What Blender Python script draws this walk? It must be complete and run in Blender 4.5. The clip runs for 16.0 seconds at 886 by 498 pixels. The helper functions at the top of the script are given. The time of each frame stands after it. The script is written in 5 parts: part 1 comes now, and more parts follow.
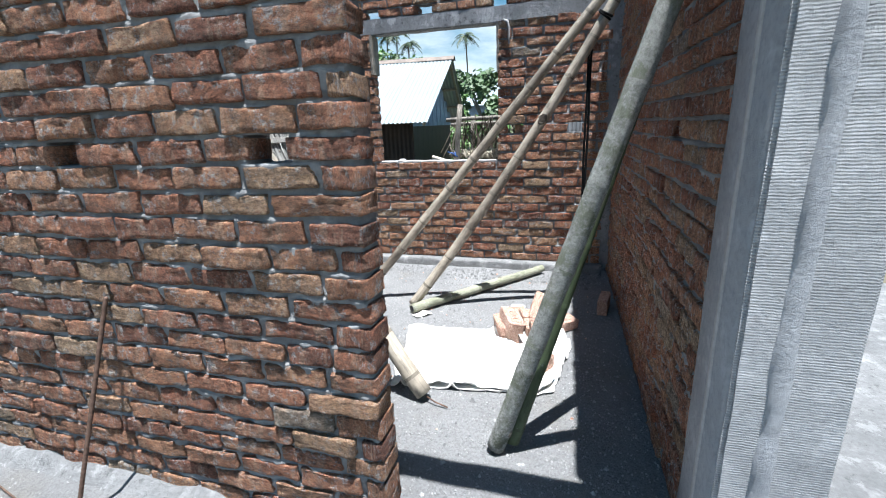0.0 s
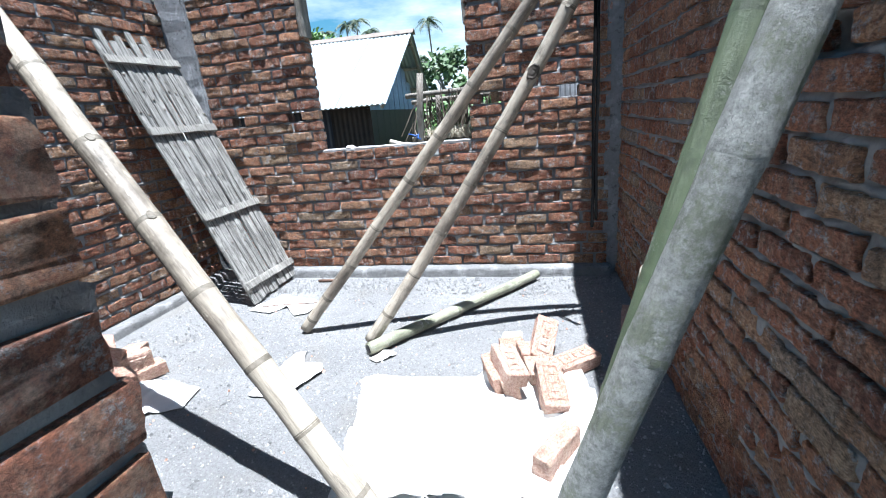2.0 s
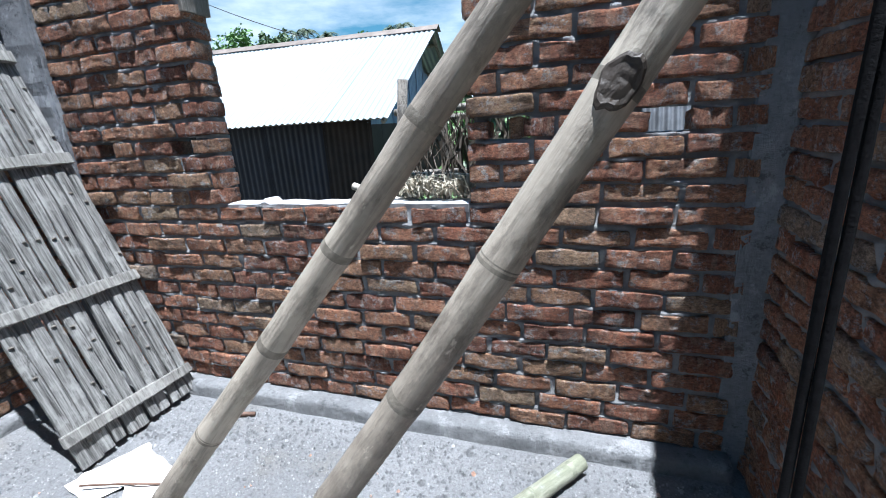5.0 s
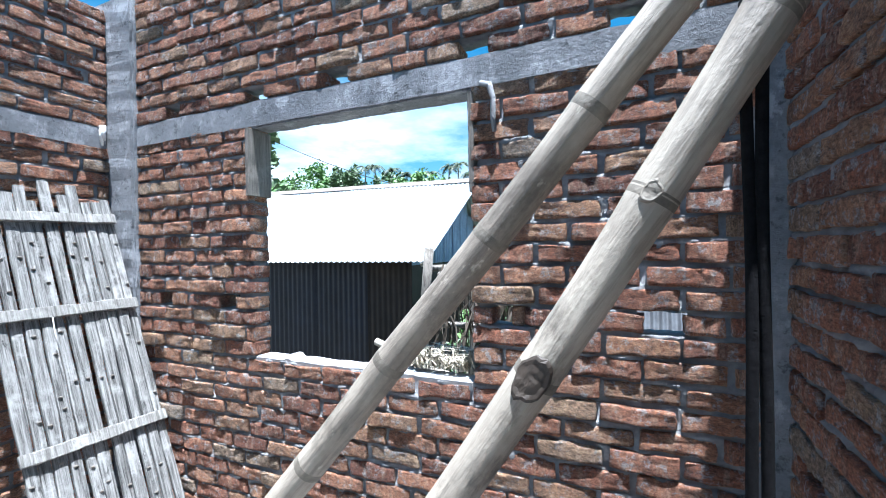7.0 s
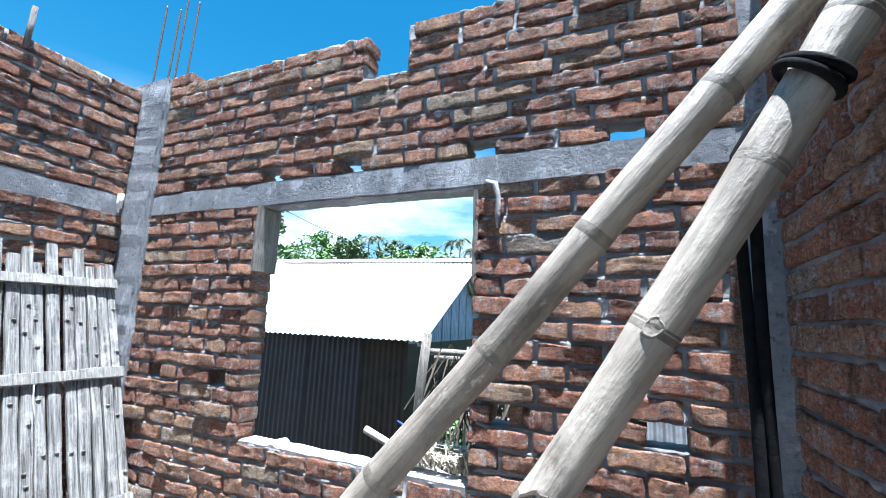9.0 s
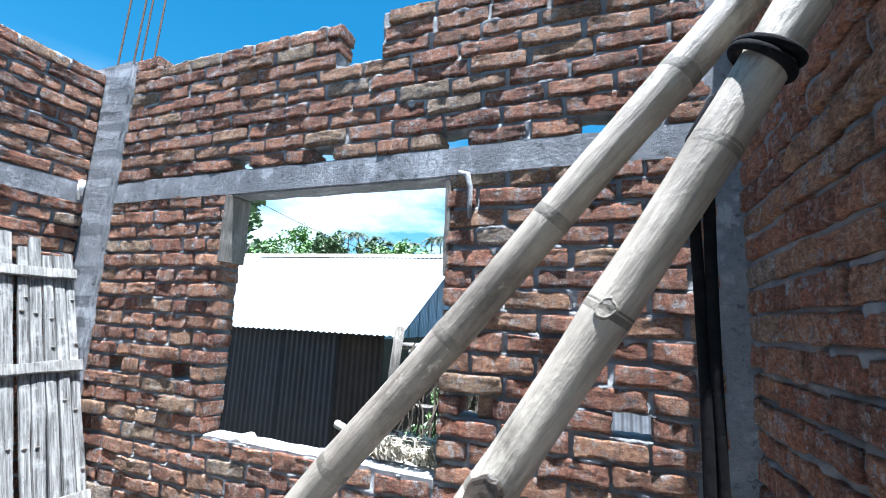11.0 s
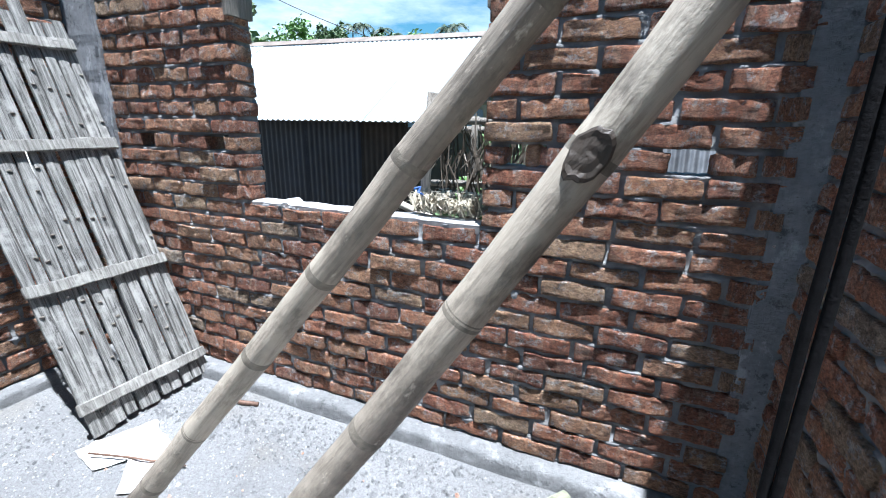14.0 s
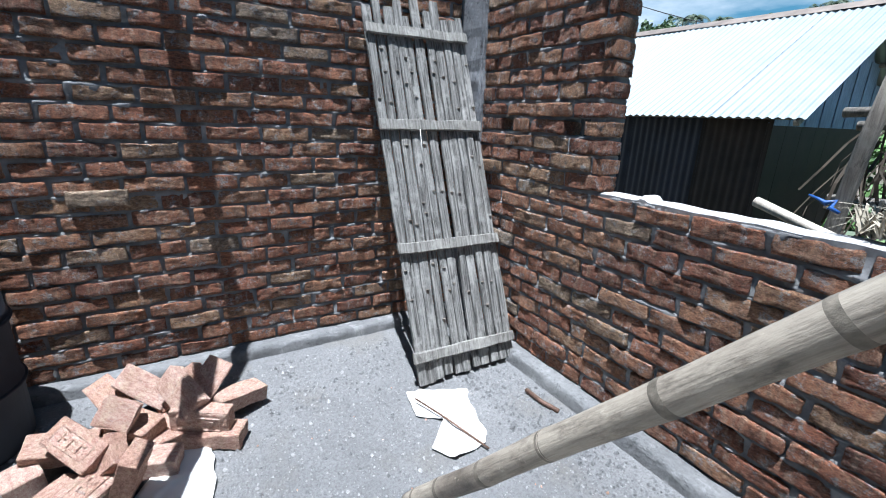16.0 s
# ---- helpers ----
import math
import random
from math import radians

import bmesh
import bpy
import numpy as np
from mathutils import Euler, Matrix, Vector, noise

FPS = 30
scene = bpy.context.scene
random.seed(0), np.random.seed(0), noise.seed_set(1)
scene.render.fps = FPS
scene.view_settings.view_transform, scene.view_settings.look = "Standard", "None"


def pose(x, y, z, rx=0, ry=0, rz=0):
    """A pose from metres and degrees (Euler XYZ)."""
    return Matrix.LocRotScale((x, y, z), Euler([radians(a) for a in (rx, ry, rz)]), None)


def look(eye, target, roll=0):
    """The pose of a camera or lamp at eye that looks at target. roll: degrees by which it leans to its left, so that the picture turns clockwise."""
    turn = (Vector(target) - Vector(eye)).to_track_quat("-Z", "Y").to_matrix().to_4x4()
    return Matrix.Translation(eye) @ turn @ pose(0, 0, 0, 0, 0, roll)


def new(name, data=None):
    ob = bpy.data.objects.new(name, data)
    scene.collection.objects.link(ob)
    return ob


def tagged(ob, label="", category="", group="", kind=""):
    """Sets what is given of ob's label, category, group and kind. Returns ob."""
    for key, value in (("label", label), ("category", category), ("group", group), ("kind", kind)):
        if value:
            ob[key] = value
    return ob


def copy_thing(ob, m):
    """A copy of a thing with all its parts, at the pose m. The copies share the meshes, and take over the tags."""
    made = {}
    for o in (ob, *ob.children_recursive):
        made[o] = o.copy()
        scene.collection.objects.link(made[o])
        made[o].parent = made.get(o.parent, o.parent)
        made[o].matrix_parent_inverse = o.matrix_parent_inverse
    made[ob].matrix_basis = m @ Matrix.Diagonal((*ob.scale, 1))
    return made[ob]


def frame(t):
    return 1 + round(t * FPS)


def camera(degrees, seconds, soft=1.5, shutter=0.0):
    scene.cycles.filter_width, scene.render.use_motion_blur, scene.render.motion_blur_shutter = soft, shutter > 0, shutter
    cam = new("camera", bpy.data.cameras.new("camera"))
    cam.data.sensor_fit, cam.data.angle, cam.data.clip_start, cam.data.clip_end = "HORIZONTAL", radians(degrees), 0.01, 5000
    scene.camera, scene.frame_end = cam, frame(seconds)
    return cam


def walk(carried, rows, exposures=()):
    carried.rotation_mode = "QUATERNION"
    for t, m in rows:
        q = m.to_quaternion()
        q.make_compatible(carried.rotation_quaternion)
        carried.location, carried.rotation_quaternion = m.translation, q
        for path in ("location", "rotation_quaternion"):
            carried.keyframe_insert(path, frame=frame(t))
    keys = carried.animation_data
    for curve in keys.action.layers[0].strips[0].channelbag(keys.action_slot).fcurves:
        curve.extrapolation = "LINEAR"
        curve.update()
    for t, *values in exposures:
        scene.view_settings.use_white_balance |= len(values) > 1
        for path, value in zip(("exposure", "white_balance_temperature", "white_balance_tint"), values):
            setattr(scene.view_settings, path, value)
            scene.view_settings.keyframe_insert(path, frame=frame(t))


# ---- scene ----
# camera and its walk
cam = camera(90.8, 16.0, soft=1.0)
PATH = [
    (0, (1.289, -0.237, 1.401), (0.74, 1.607, 0.856), -2.2),
    (0.5, (1.292, -0.064, 1.39), (0.791, 1.805, 0.883), -1.5),
    (1, (1.285, 0.123, 1.359), (0.809, 2.001, 0.862), -1.1),
    (1.5, (1.193, 0.382, 1.3), (0.728, 2.261, 0.797), -0.4),
    (2, (1.119, 0.682, 1.268), (0.668, 2.538, 0.674), -5.3),
    (2.5, (1.08, 1.096, 1.315), (0.605, 2.939, 0.7), -5.7),
    (3, (0.982, 1.31, 1.323), (0.449, 3.138, 0.713), -6.3),
    (3.2, (0.934, 1.43, 1.288), (0.443, 3.273, 0.686), -7.4),
    (5.3, (1.067, 2.379, 1.436), (0.376, 4.177, 0.895), -1.5),
    (5.5, (1.08, 2.387, 1.482), (0.287, 4.165, 1.022), -1.4),
    (6, (1.161, 2.377, 1.591), (0.334, 4.176, 1.307), -0.5),
    (6.5, (1.225, 2.325, 1.608), (0.392, 4.142, 1.546), -0.7),
    (7, (1.235, 2.327, 1.615), (0.411, 4.149, 1.609), -0.9),
    (7.5, (1.232, 2.312, 1.617), (0.391, 4.127, 1.646), -0.3),
    (8, (1.216, 2.32, 1.637), (0.369, 4.13, 1.712), -0.2),
    (8.5, (1.225, 2.319, 1.668), (0.378, 4.118, 1.883), 0.9),
    (8.7, (1.229, 2.309, 1.681), (0.391, 4.102, 1.969), 1.8),
    (10.8, (1.26, 2.333, 1.666), (0.531, 4.15, 2.076), 2.9),
    (11, (1.263, 2.345, 1.66), (0.527, 4.177, 1.982), 2.8),
    (11.5, (1.263, 2.362, 1.633), (0.518, 4.212, 1.774), 2.5),
    (12, (1.257, 2.351, 1.607), (0.517, 4.208, 1.561), 1.6),
    (12.5, (1.253, 2.347, 1.578), (0.514, 4.194, 1.372), 1.1),
    (13, (1.254, 2.357, 1.557), (0.51, 4.192, 1.276), 1.0),
    (13.5, (1.234, 2.363, 1.486), (0.495, 4.16, 1.011), 1.1),
    (14, (1.139, 2.382, 1.453), (0.383, 4.149, 0.898), 0.9),
    (14.5, (1.019, 2.371, 1.465), (0.02, 4.005, 0.891), 0.7),
    (15, (1.012, 2.387, 1.439), (-0.357, 3.725, 0.861), -0.7),
    (15.5, (0.97, 2.375, 1.404), (-0.623, 3.434, 0.823), 1.6),
    (16, (0.737, 2.387, 1.365), (-0.91, 3.364, 0.788), 2.1),
]
import collections

TINT = 9
EXPOSURES = [(t, e + 0.14, k - 160, TINT) for t, e, k in ((0.0, 1.25, 6350), (0.7, 1.38, 6300), (1.5, 1.66, 6150), (1.95, 1.60, 6050), (2.4, 1.08, 5950), (3.0, 1.0, 5950), (3.4, 1.0, 5950), (5.3, 1.4, 5850), (6.0, 1.75, 5750), (7.0, 1.95, 5750),
                                               (11.0, 2.05, 5850), (12.5, 1.9, 5800), (13.5, 1.68, 5900), (14.5, 1.50, 5950), (15.0, 1.36, 5950), (16.0, 1.05, 5950))]
walk(cam, [(t, look(eye, target, roll)) for t, eye, target, roll in PATH], EXPOSURES)

# world, sun
TO_SUN = Vector((0.11, -0.127, 1.0)).normalized()
world = bpy.data.worlds.new("sky")
scene.world = world
world.use_nodes = True
wt = world.node_tree
wt.nodes.clear()
w_out = wt.nodes.new("ShaderNodeOutputWorld")
w_bg = wt.nodes.new("ShaderNodeBackground")
w_sky = wt.nodes.new("ShaderNodeTexSky")
w_sky.sky_type = "NISHITA"
w_sky.sun_disc = False
w_sky.sun_elevation = math.asin(TO_SUN.z)
w_sky.sun_rotation = math.atan2(TO_SUN.x, TO_SUN.y)
w_sky.air_density = 1.0
w_sky.dust_density = 0.6
w_bg.inputs["Strength"].default_value = 0.044
w_hs = wt.nodes.new("ShaderNodeHueSaturation")
w_hs.inputs["Saturation"].default_value = 1.45
w_hs.inputs["Hue"].default_value = 0.478
wt.links.new(w_sky.outputs[0], w_hs.inputs["Color"])
w_co = wt.nodes.new("ShaderNodeTexCoord")
w_map = wt.nodes.new("ShaderNodeMapping")
w_map.inputs["Scale"].default_value = (1.0, 1.0, 3.2)
wt.links.new(w_co.outputs["Generated"], w_map.inputs["Vector"])
w_noise = wt.nodes.new("ShaderNodeTexNoise")
w_noise.inputs["Scale"].default_value = 2.6
w_noise.inputs["Detail"].default_value = 7.0
w_noise.inputs["Roughness"].default_value = 0.58
wt.links.new(w_map.outputs[0], w_noise.inputs["Vector"])
w_ramp = wt.nodes.new("ShaderNodeValToRGB")
w_ramp.color_ramp.elements[0].position = 0.40
w_ramp.color_ramp.elements[1].position = 0.66
wt.links.new(w_noise.outputs["Fac"], w_ramp.inputs[0])
w_sep = wt.nodes.new("ShaderNodeSeparateXYZ")
wt.links.new(w_co.outputs["Generated"], w_sep.inputs[0])
w_low = wt.nodes.new("ShaderNodeMapRange")
w_low.inputs["From Min"].default_value = 0.16
w_low.inputs["From Max"].default_value = 0.42
w_low.inputs["To Min"].default_value = 0.85
w_low.inputs["To Max"].default_value = 0.0
wt.links.new(w_sep.outputs["Z"], w_low.inputs["Value"])
w_mul = wt.nodes.new("ShaderNodeMath")
w_mul.operation = "MULTIPLY"
wt.links.new(w_ramp.outputs[0], w_mul.inputs[0])
wt.links.new(w_low.outputs[0], w_mul.inputs[1])
w_mix = wt.nodes.new("ShaderNodeMix")
w_mix.data_type = "RGBA"
w_mix.inputs["B"].default_value = (13.0, 13.5, 14.0, 1)
wt.links.new(w_mul.outputs[0], w_mix.inputs["Factor"])
wt.links.new(w_hs.outputs[0], w_mix.inputs["A"])
wt.links.new(w_mix.outputs["Result"], w_bg.inputs[0])
wt.links.new(w_bg.outputs[0], w_out.inputs[0])

sun = new("sun", bpy.data.lights.new("sun", "SUN"))
sun.data.energy = 5.0
sun.data.angle = radians(0.53)
sun.data.color = (1.0, 0.985, 0.965)
sun.matrix_world = look(TO_SUN * 20, (0, 0, 0))


# ---- materials ----
class Mat:
    """A small builder for node materials."""

    def __init__(self, name, rough=0.8, metal=0.0):
        self.mat = bpy.data.materials.new(name)
        self.mat.use_nodes = True
        self.nt = self.mat.node_tree
        self.bsdf = self.nt.nodes["Principled BSDF"]
        self.bsdf.inputs["Roughness"].default_value = rough
        self.bsdf.inputs["Metallic"].default_value = metal
        self.coord = self.nt.nodes.new("ShaderNodeTexCoord").outputs["Object"]
        self.height = None

    def link(self, a, b):
        self.nt.links.new(a, b)

    def value(self, socket, v):
        if isinstance(v, (int, float)):
            socket.default_value = v
        elif isinstance(v, (tuple, list)):
            socket.default_value = (*v, 1.0) if len(v) == 3 and socket.type == "RGBA" else v
        else:
            self.link(v, socket)

    def stretch(self, sx, sy, sz):
        n = self.nt.nodes.new("ShaderNodeMapping")
        n.inputs["Scale"].default_value = (sx, sy, sz)
        self.link(self.coord, n.inputs["Vector"])
        return n.outputs[0]

    def scatter(self):
        """Moves the texture by a random step for every object and island; returns the random number."""
        info = self.nt.nodes.new("ShaderNodeObjectInfo").outputs["Random"]
        isl = self.nt.nodes.new("ShaderNodeNewGeometry").outputs["Random Per Island"]
        rnd = self.math("FRACT", self.math("ADD", info, isl))
        comb = self.nt.nodes.new("ShaderNodeCombineXYZ")
        for i, k in enumerate((37.0, 91.0, 53.0)):
            self.link(self.math("MULTIPLY", rnd, k), comb.inputs[i])
        add = self.nt.nodes.new("ShaderNodeVectorMath")
        self.link(self.coord, add.inputs[0])
        self.link(comb.outputs[0], add.inputs[1])
        self.coord = add.outputs[0]
        return rnd

    def math(self, op, a, b=0.0, clamp=False):
        n = self.nt.nodes.new("ShaderNodeMath")
        n.operation = op
        n.use_clamp = clamp
        self.value(n.inputs[0], a)
        self.value(n.inputs[1], b)
        return n.outputs[0]

    def noise(self, scale, detail=4.0, rough=0.55, vec=None, distort=0.0):
        n = self.nt.nodes.new("ShaderNodeTexNoise")
        n.inputs["Scale"].default_value = scale
        n.inputs["Detail"].default_value = detail
        n.inputs["Roughness"].default_value = rough
        n.inputs["Distortion"].default_value = distort
        self.link(vec or self.coord, n.inputs["Vector"])
        return n.outputs["Fac"]

    def voronoi(self, scale, vec=None):
        n = self.nt.nodes.new("ShaderNodeTexVoronoi")
        n.inputs["Scale"].default_value = scale
        self.link(vec or self.coord, n.inputs["Vector"])
        return n.outputs["Distance"]

    def wave(self, scale, vec=None, distort=0.0, axis="X"):
        n = self.nt.nodes.new("ShaderNodeTexWave")
        n.bands_direction = axis
        n.inputs["Scale"].default_value = scale
        n.inputs["Distortion"].default_value = distort
        self.link(vec or self.coord, n.inputs["Vector"])
        return n.outputs["Fac"]

    def ramp(self, fac, *stops):
        n = self.nt.nodes.new("ShaderNodeValToRGB")
        els = n.color_ramp.elements
        while len(els) < len(stops):
            els.new(0.5)
        for e, (p, c) in zip(els, stops):
            e.position = p
            e.color = (c, c, c, 1) if isinstance(c, (int, float)) else (*c, 1)
        self.link(fac, n.inputs[0])
        return n.outputs[0]

    def mix(self, fac, a, b, mode="MIX"):
        n = self.nt.nodes.new("ShaderNodeMix")
        n.data_type = "RGBA"
        n.blend_type = mode
        self.value(n.inputs["Factor"], fac)
        self.value(n.inputs["A"], a)
        self.value(n.inputs["B"], b)
        return n.outputs["Result"]

    def color(self, c):
        self.value(self.bsdf.inputs["Base Color"], c)
        return self

    def rough(self, r):
        self.value(self.bsdf.inputs["Roughness"], r)
        return self

    def bump(self, height, dist=0.004, strength=1.0):
        n = self.nt.nodes.new("ShaderNodeBump")
        n.inputs["Strength"].default_value = strength
        n.inputs["Distance"].default_value = dist
        self.link(height, n.inputs["Height"])
        if self.height:
            self.link(self.height, n.inputs["Normal"])
        self.height = n.outputs[0]
        self.link(self.height, self.bsdf.inputs["Normal"])
        return self


def brick_material(name, ramp_stops, smear=0.5, stain=(0.13, 0.068, 0.052), grain_and_shade=0.6, relief=0.03):
    m = Mat(name, 0.92)
    rnd = m.scatter()
    base = m.ramp(rnd, *ramp_stops)
    base = m.mix(m.ramp(m.noise(12, 7, 0.72, None, 0.5), (0.46, 0.0), (0.60, 0.8)), base, m.mix(0.6, base, stain))
    base = m.mix(m.ramp(m.noise(18, 7, 0.7, m.stretch(1.6, 1.0, 0.45)), (0.50, 0.0), (0.58, 0.7)), base, m.mix(0.6, base, (0.64, 0.46, 0.33)))
    base = m.mix(m.ramp(m.noise(20, 9, 0.82), (0.585 - 0.10 * smear, 0.0), (0.625 - 0.08 * smear, min(1.0, 1.6 * smear))), base, (0.55, 0.555, 0.56))
    base = m.mix(m.ramp(m.noise(42, 9, 0.8, m.stretch(0.7, 1.0, 1.5), 1.5), (0.555, 0.0), (0.60, grain_and_shade)), base, m.mix(0.75, base, tuple(c * 0.5 for c in stain)))
    base = m.mix(m.ramp(m.noise(60, 8, 0.8), (0.57, 0.0), (0.61, 0.8 * grain_and_shade)), base, m.mix(0.5, base, (0.72, 0.62, 0.52)))
    # speckle overlay: crevice shade and highlights of the relief put into the colour
    base = m.mix(grain_and_shade, base, m.ramp(m.noise(75, 8, 0.88, m.stretch(0.7, 1.0, 1.3)), (0.40, 0.0), (0.60, 1.0)), "OVERLAY")
    m.color(base)
    m.bump(m.noise(30, 9, 0.76, m.stretch(0.6, 1.0, 1.5), 0.8), relief * 0.6, 1.0)
    m.bump(m.noise(30, 6, 0.7, m.stretch(0.45, 1.0, 2.2), 2.5), relief * 0.55, 1.0)
    m.bump(m.noise(90, 8, 0.85), relief * 0.7, 1.0)
    return m.mat


BRICK = brick_material("red_brick", [(0.0, (0.34, 0.14, 0.090)), (0.2, (0.50, 0.20, 0.115)), (0.5, (0.60, 0.265, 0.155)),
                                     (0.75, (0.61, 0.30, 0.17)), (0.9, (0.58, 0.34, 0.20)), (0.97, (0.54, 0.38, 0.245)), (1.0, (0.45, 0.36, 0.28))], 0.47, grain_and_shade=0.62, relief=0.055)
PALE_BRICK = brick_material("pale_brick", [(0.0, (0.50, 0.38, 0.27)), (1.0, (0.56, 0.43, 0.31))], 0.3, (0.30, 0.22, 0.16), 0.5, 0.03)
LOOSE_BRICK = brick_material("fresh_brick", [(0.0, (0.58, 0.345, 0.265)), (0.5, (0.66, 0.43, 0.345)), (1.0, (0.74, 0.54, 0.455))], 0.14, (0.48, 0.25, 0.17), 0.4, 0.02)



def cement_material(name, dark, pale, lines=0.0, bump=0.006, pits=0.0):
    m = Mat(name, 0.92)
    col = m.ramp(m.noise(3.0, 6, 0.65), (0.3, dark), (0.72, pale))
    col = m.mix(m.ramp(m.noise(45, 4, 0.7), (0.45, 0.0), (0.75, 0.5)), col, tuple(c * 0.6 for c in dark))
    col = m.mix(m.ramp(m.noise(12, 3, 0.6), (0.58, 0.0), (0.72, 0.5)), col, tuple(min(0.8, c * 1.25) for c in pale))
    if pits:
        col = m.mix(m.ramp(m.noise(17, 8, 0.8), (0.56, 0.0), (0.62, pits)), col, tuple(c * 0.35 for c in dark))
        col = m.mix(m.ramp(m.noise(6, 8, 0.75, m.stretch(1, 1, 0.6)), (0.55, 0.0), (0.60, 0.7 * pits)), col, tuple(min(0.7, c * 1.5) for c in pale))
    m.color(col)
    if lines:
        groove = m.math("MULTIPLY", m.wave(42, None, 2.4, "Z"), m.ramp(m.noise(16, 6, 0.7, m.stretch(0.5, 0.5, 2.0)), (0.40, 0.35), (0.58, 1.0)))
        # shade in the grooves is put into the colour, besides their bump
        m.color(m.mix(m.ramp(groove, (0.05, 0.42), (0.45, 0.0)), col, tuple(c * 0.55 for c in dark)))
        m.bump(groove, lines, 1.0)
    m.bump(m.noise(55, 6, 0.75), bump, 0.9)
    return m.mat


MORTAR = cement_material("mortar", (0.25, 0.255, 0.265), (0.46, 0.465, 0.475), 0, 0.030)
CONCRETE = cement_material("rough_concrete", (0.15, 0.16, 0.175), (0.30, 0.31, 0.33), 0.0, 0.016, 0.75)
RENDERED = cement_material("combed_render", (0.40, 0.41, 0.425), (0.58, 0.59, 0.61), 0.0024, 0.010, 0.3)
SMOOTH_RENDER = cement_material("trowelled_render", (0.30, 0.315, 0.34), (0.42, 0.435, 0.46), 0.0, 0.012)
KERB = cement_material("kerb_mortar", (0.17, 0.175, 0.18), (0.31, 0.315, 0.32), 0, 0.026, 0.55)


def floor_material():
    m = Mat("sandy_floor", 0.95)
    col = m.ramp(m.noise(1.6, 6, 0.6), (0.3, (0.215, 0.22, 0.225)), (0.7, (0.315, 0.32, 0.325)))
    col = m.mix(m.ramp(m.noise(2.6, 3, 0.5), (0.55, 0.0), (0.70, 0.5)), col, (0.22, 0.205, 0.175))
    col = m.mix(m.ramp(m.noise(85, 7, 0.85), (0.40, 0.85), (0.54, 0.0)), col, (0.17, 0.17, 0.175))
    col = m.mix(m.ramp(m.voronoi(42), (0.06, 0.55), (0.16, 0.0)), col, (0.48, 0.48, 0.47))
    m.color(col)
    m.bump(m.noise(7, 5, 0.6), 0.05, 0.8)
    m.bump(m.noise(22, 8, 0.75), 0.024, 0.9)
    m.bump(m.noise(110, 6, 0.8), 0.010, 0.9)
    return m.mat


FLOOR = floor_material()


def bamboo_material(name, pale, mid, dark, cement=0.0):
    m = Mat(name, 0.55)
    m.scatter()
    long = m.stretch(14, 14, 1.3)
    col = m.ramp(m.noise(2.6, 6, 0.65, m.stretch(1, 1, 0.8)), (0.32, dark), (0.5, mid), (0.70, pale))
    col = m.mix(m.ramp(m.noise(5, 6, 0.65, long), (0.48, 0.0), (0.72, 0.6)), col, tuple(c * 0.6 for c in dark))
    col = m.mix(m.ramp(m.noise(6, 8, 0.75, m.stretch(1.5, 1.5, 0.7)), (0.53, 0.0), (0.66, 0.75)), col, tuple(c * 0.55 for c in dark))
    col = m.mix(m.ramp(m.noise(26, 5, 0.7, m.stretch(1, 1, 0.5)), (0.62, 0.0), (0.70, 0.6)), col, tuple(min(0.7, c * 1.25) for c in pale))
    if cement:
        col = m.mix(m.ramp(m.noise(8, 8, 0.8), (0.62 - 0.22 * cement, 0.0), (0.70 - 0.2 * cement, 0.85)), col, m.ramp(m.noise(60, 8, 0.8), (0.38, (0.17, 0.18, 0.17)), (0.62, (0.50, 0.51, 0.50))))
        m.bump(m.noise(42, 8, 0.82), 0.030 * cement, 1.0)
    m.color(col)
    m.bump(m.noise(8, 5, 0.6, long), 0.004, 0.7)
    m.bump(m.noise(70, 5, 0.7), 0.002, 0.8)
    return m.mat


DRY_BAMBOO = bamboo_material("dry_bamboo", (0.50, 0.45, 0.37), (0.34, 0.30, 0.245), (0.12, 0.10, 0.08))
GREEN_BAMBOO = bamboo_material("green_bamboo", (0.25, 0.27, 0.21), (0.17, 0.195, 0.135), (0.085, 0.10, 0.065), 0.9)
LYING_BAMBOO = bamboo_material("grey_green_bamboo", (0.42, 0.42, 0.34), (0.29, 0.30, 0.22), (0.17, 0.185, 0.12), 0.3)
SCAR = bamboo_material("bamboo_scar", (0.085, 0.065, 0.048), (0.045, 0.034, 0.025), (0.02, 0.015, 0.012))


def wood_material(name, pale, dark, rough=0.85):
    m = Mat(name, rough)
    m.scatter()
    long = m.stretch(16, 16, 0.7)
    col = m.ramp(m.noise(5, 8, 0.75, long), (0.36, dark), (0.50, tuple(0.5 * (a + b) for a, b in zip(pale, dark))), (0.62, pale))
    col = m.mix(m.ramp(m.noise(7, 6, 0.7), (0.52, 0.0), (0.66, 0.7)), col, tuple(min(0.75, c * 1.2) for c in pale))
    col = m.mix(m.ramp(m.noise(9, 5, 0.7, m.stretch(3, 3, 1)), (0.60, 0.0), (0.68, 0.8)), col, tuple(c * 0.6 for c in dark))
    m.color(col)
    m.bump(m.noise(6, 8, 0.8, long), 0.020, 1.0)
    m.bump(m.noise(40, 5, 0.7), 0.004, 0.8)
    return m.mat


OLD_WOOD = wood_material("weathered_wood", (0.44, 0.435, 0.415), (0.048, 0.047, 0.044))
BATTEN = wood_material("batten_wood", (0.46, 0.45, 0.42), (0.16, 0.153, 0.14))
FRAME_WOOD = wood_material("frame_wood", (0.34, 0.31, 0.27), (0.15, 0.13, 0.11))


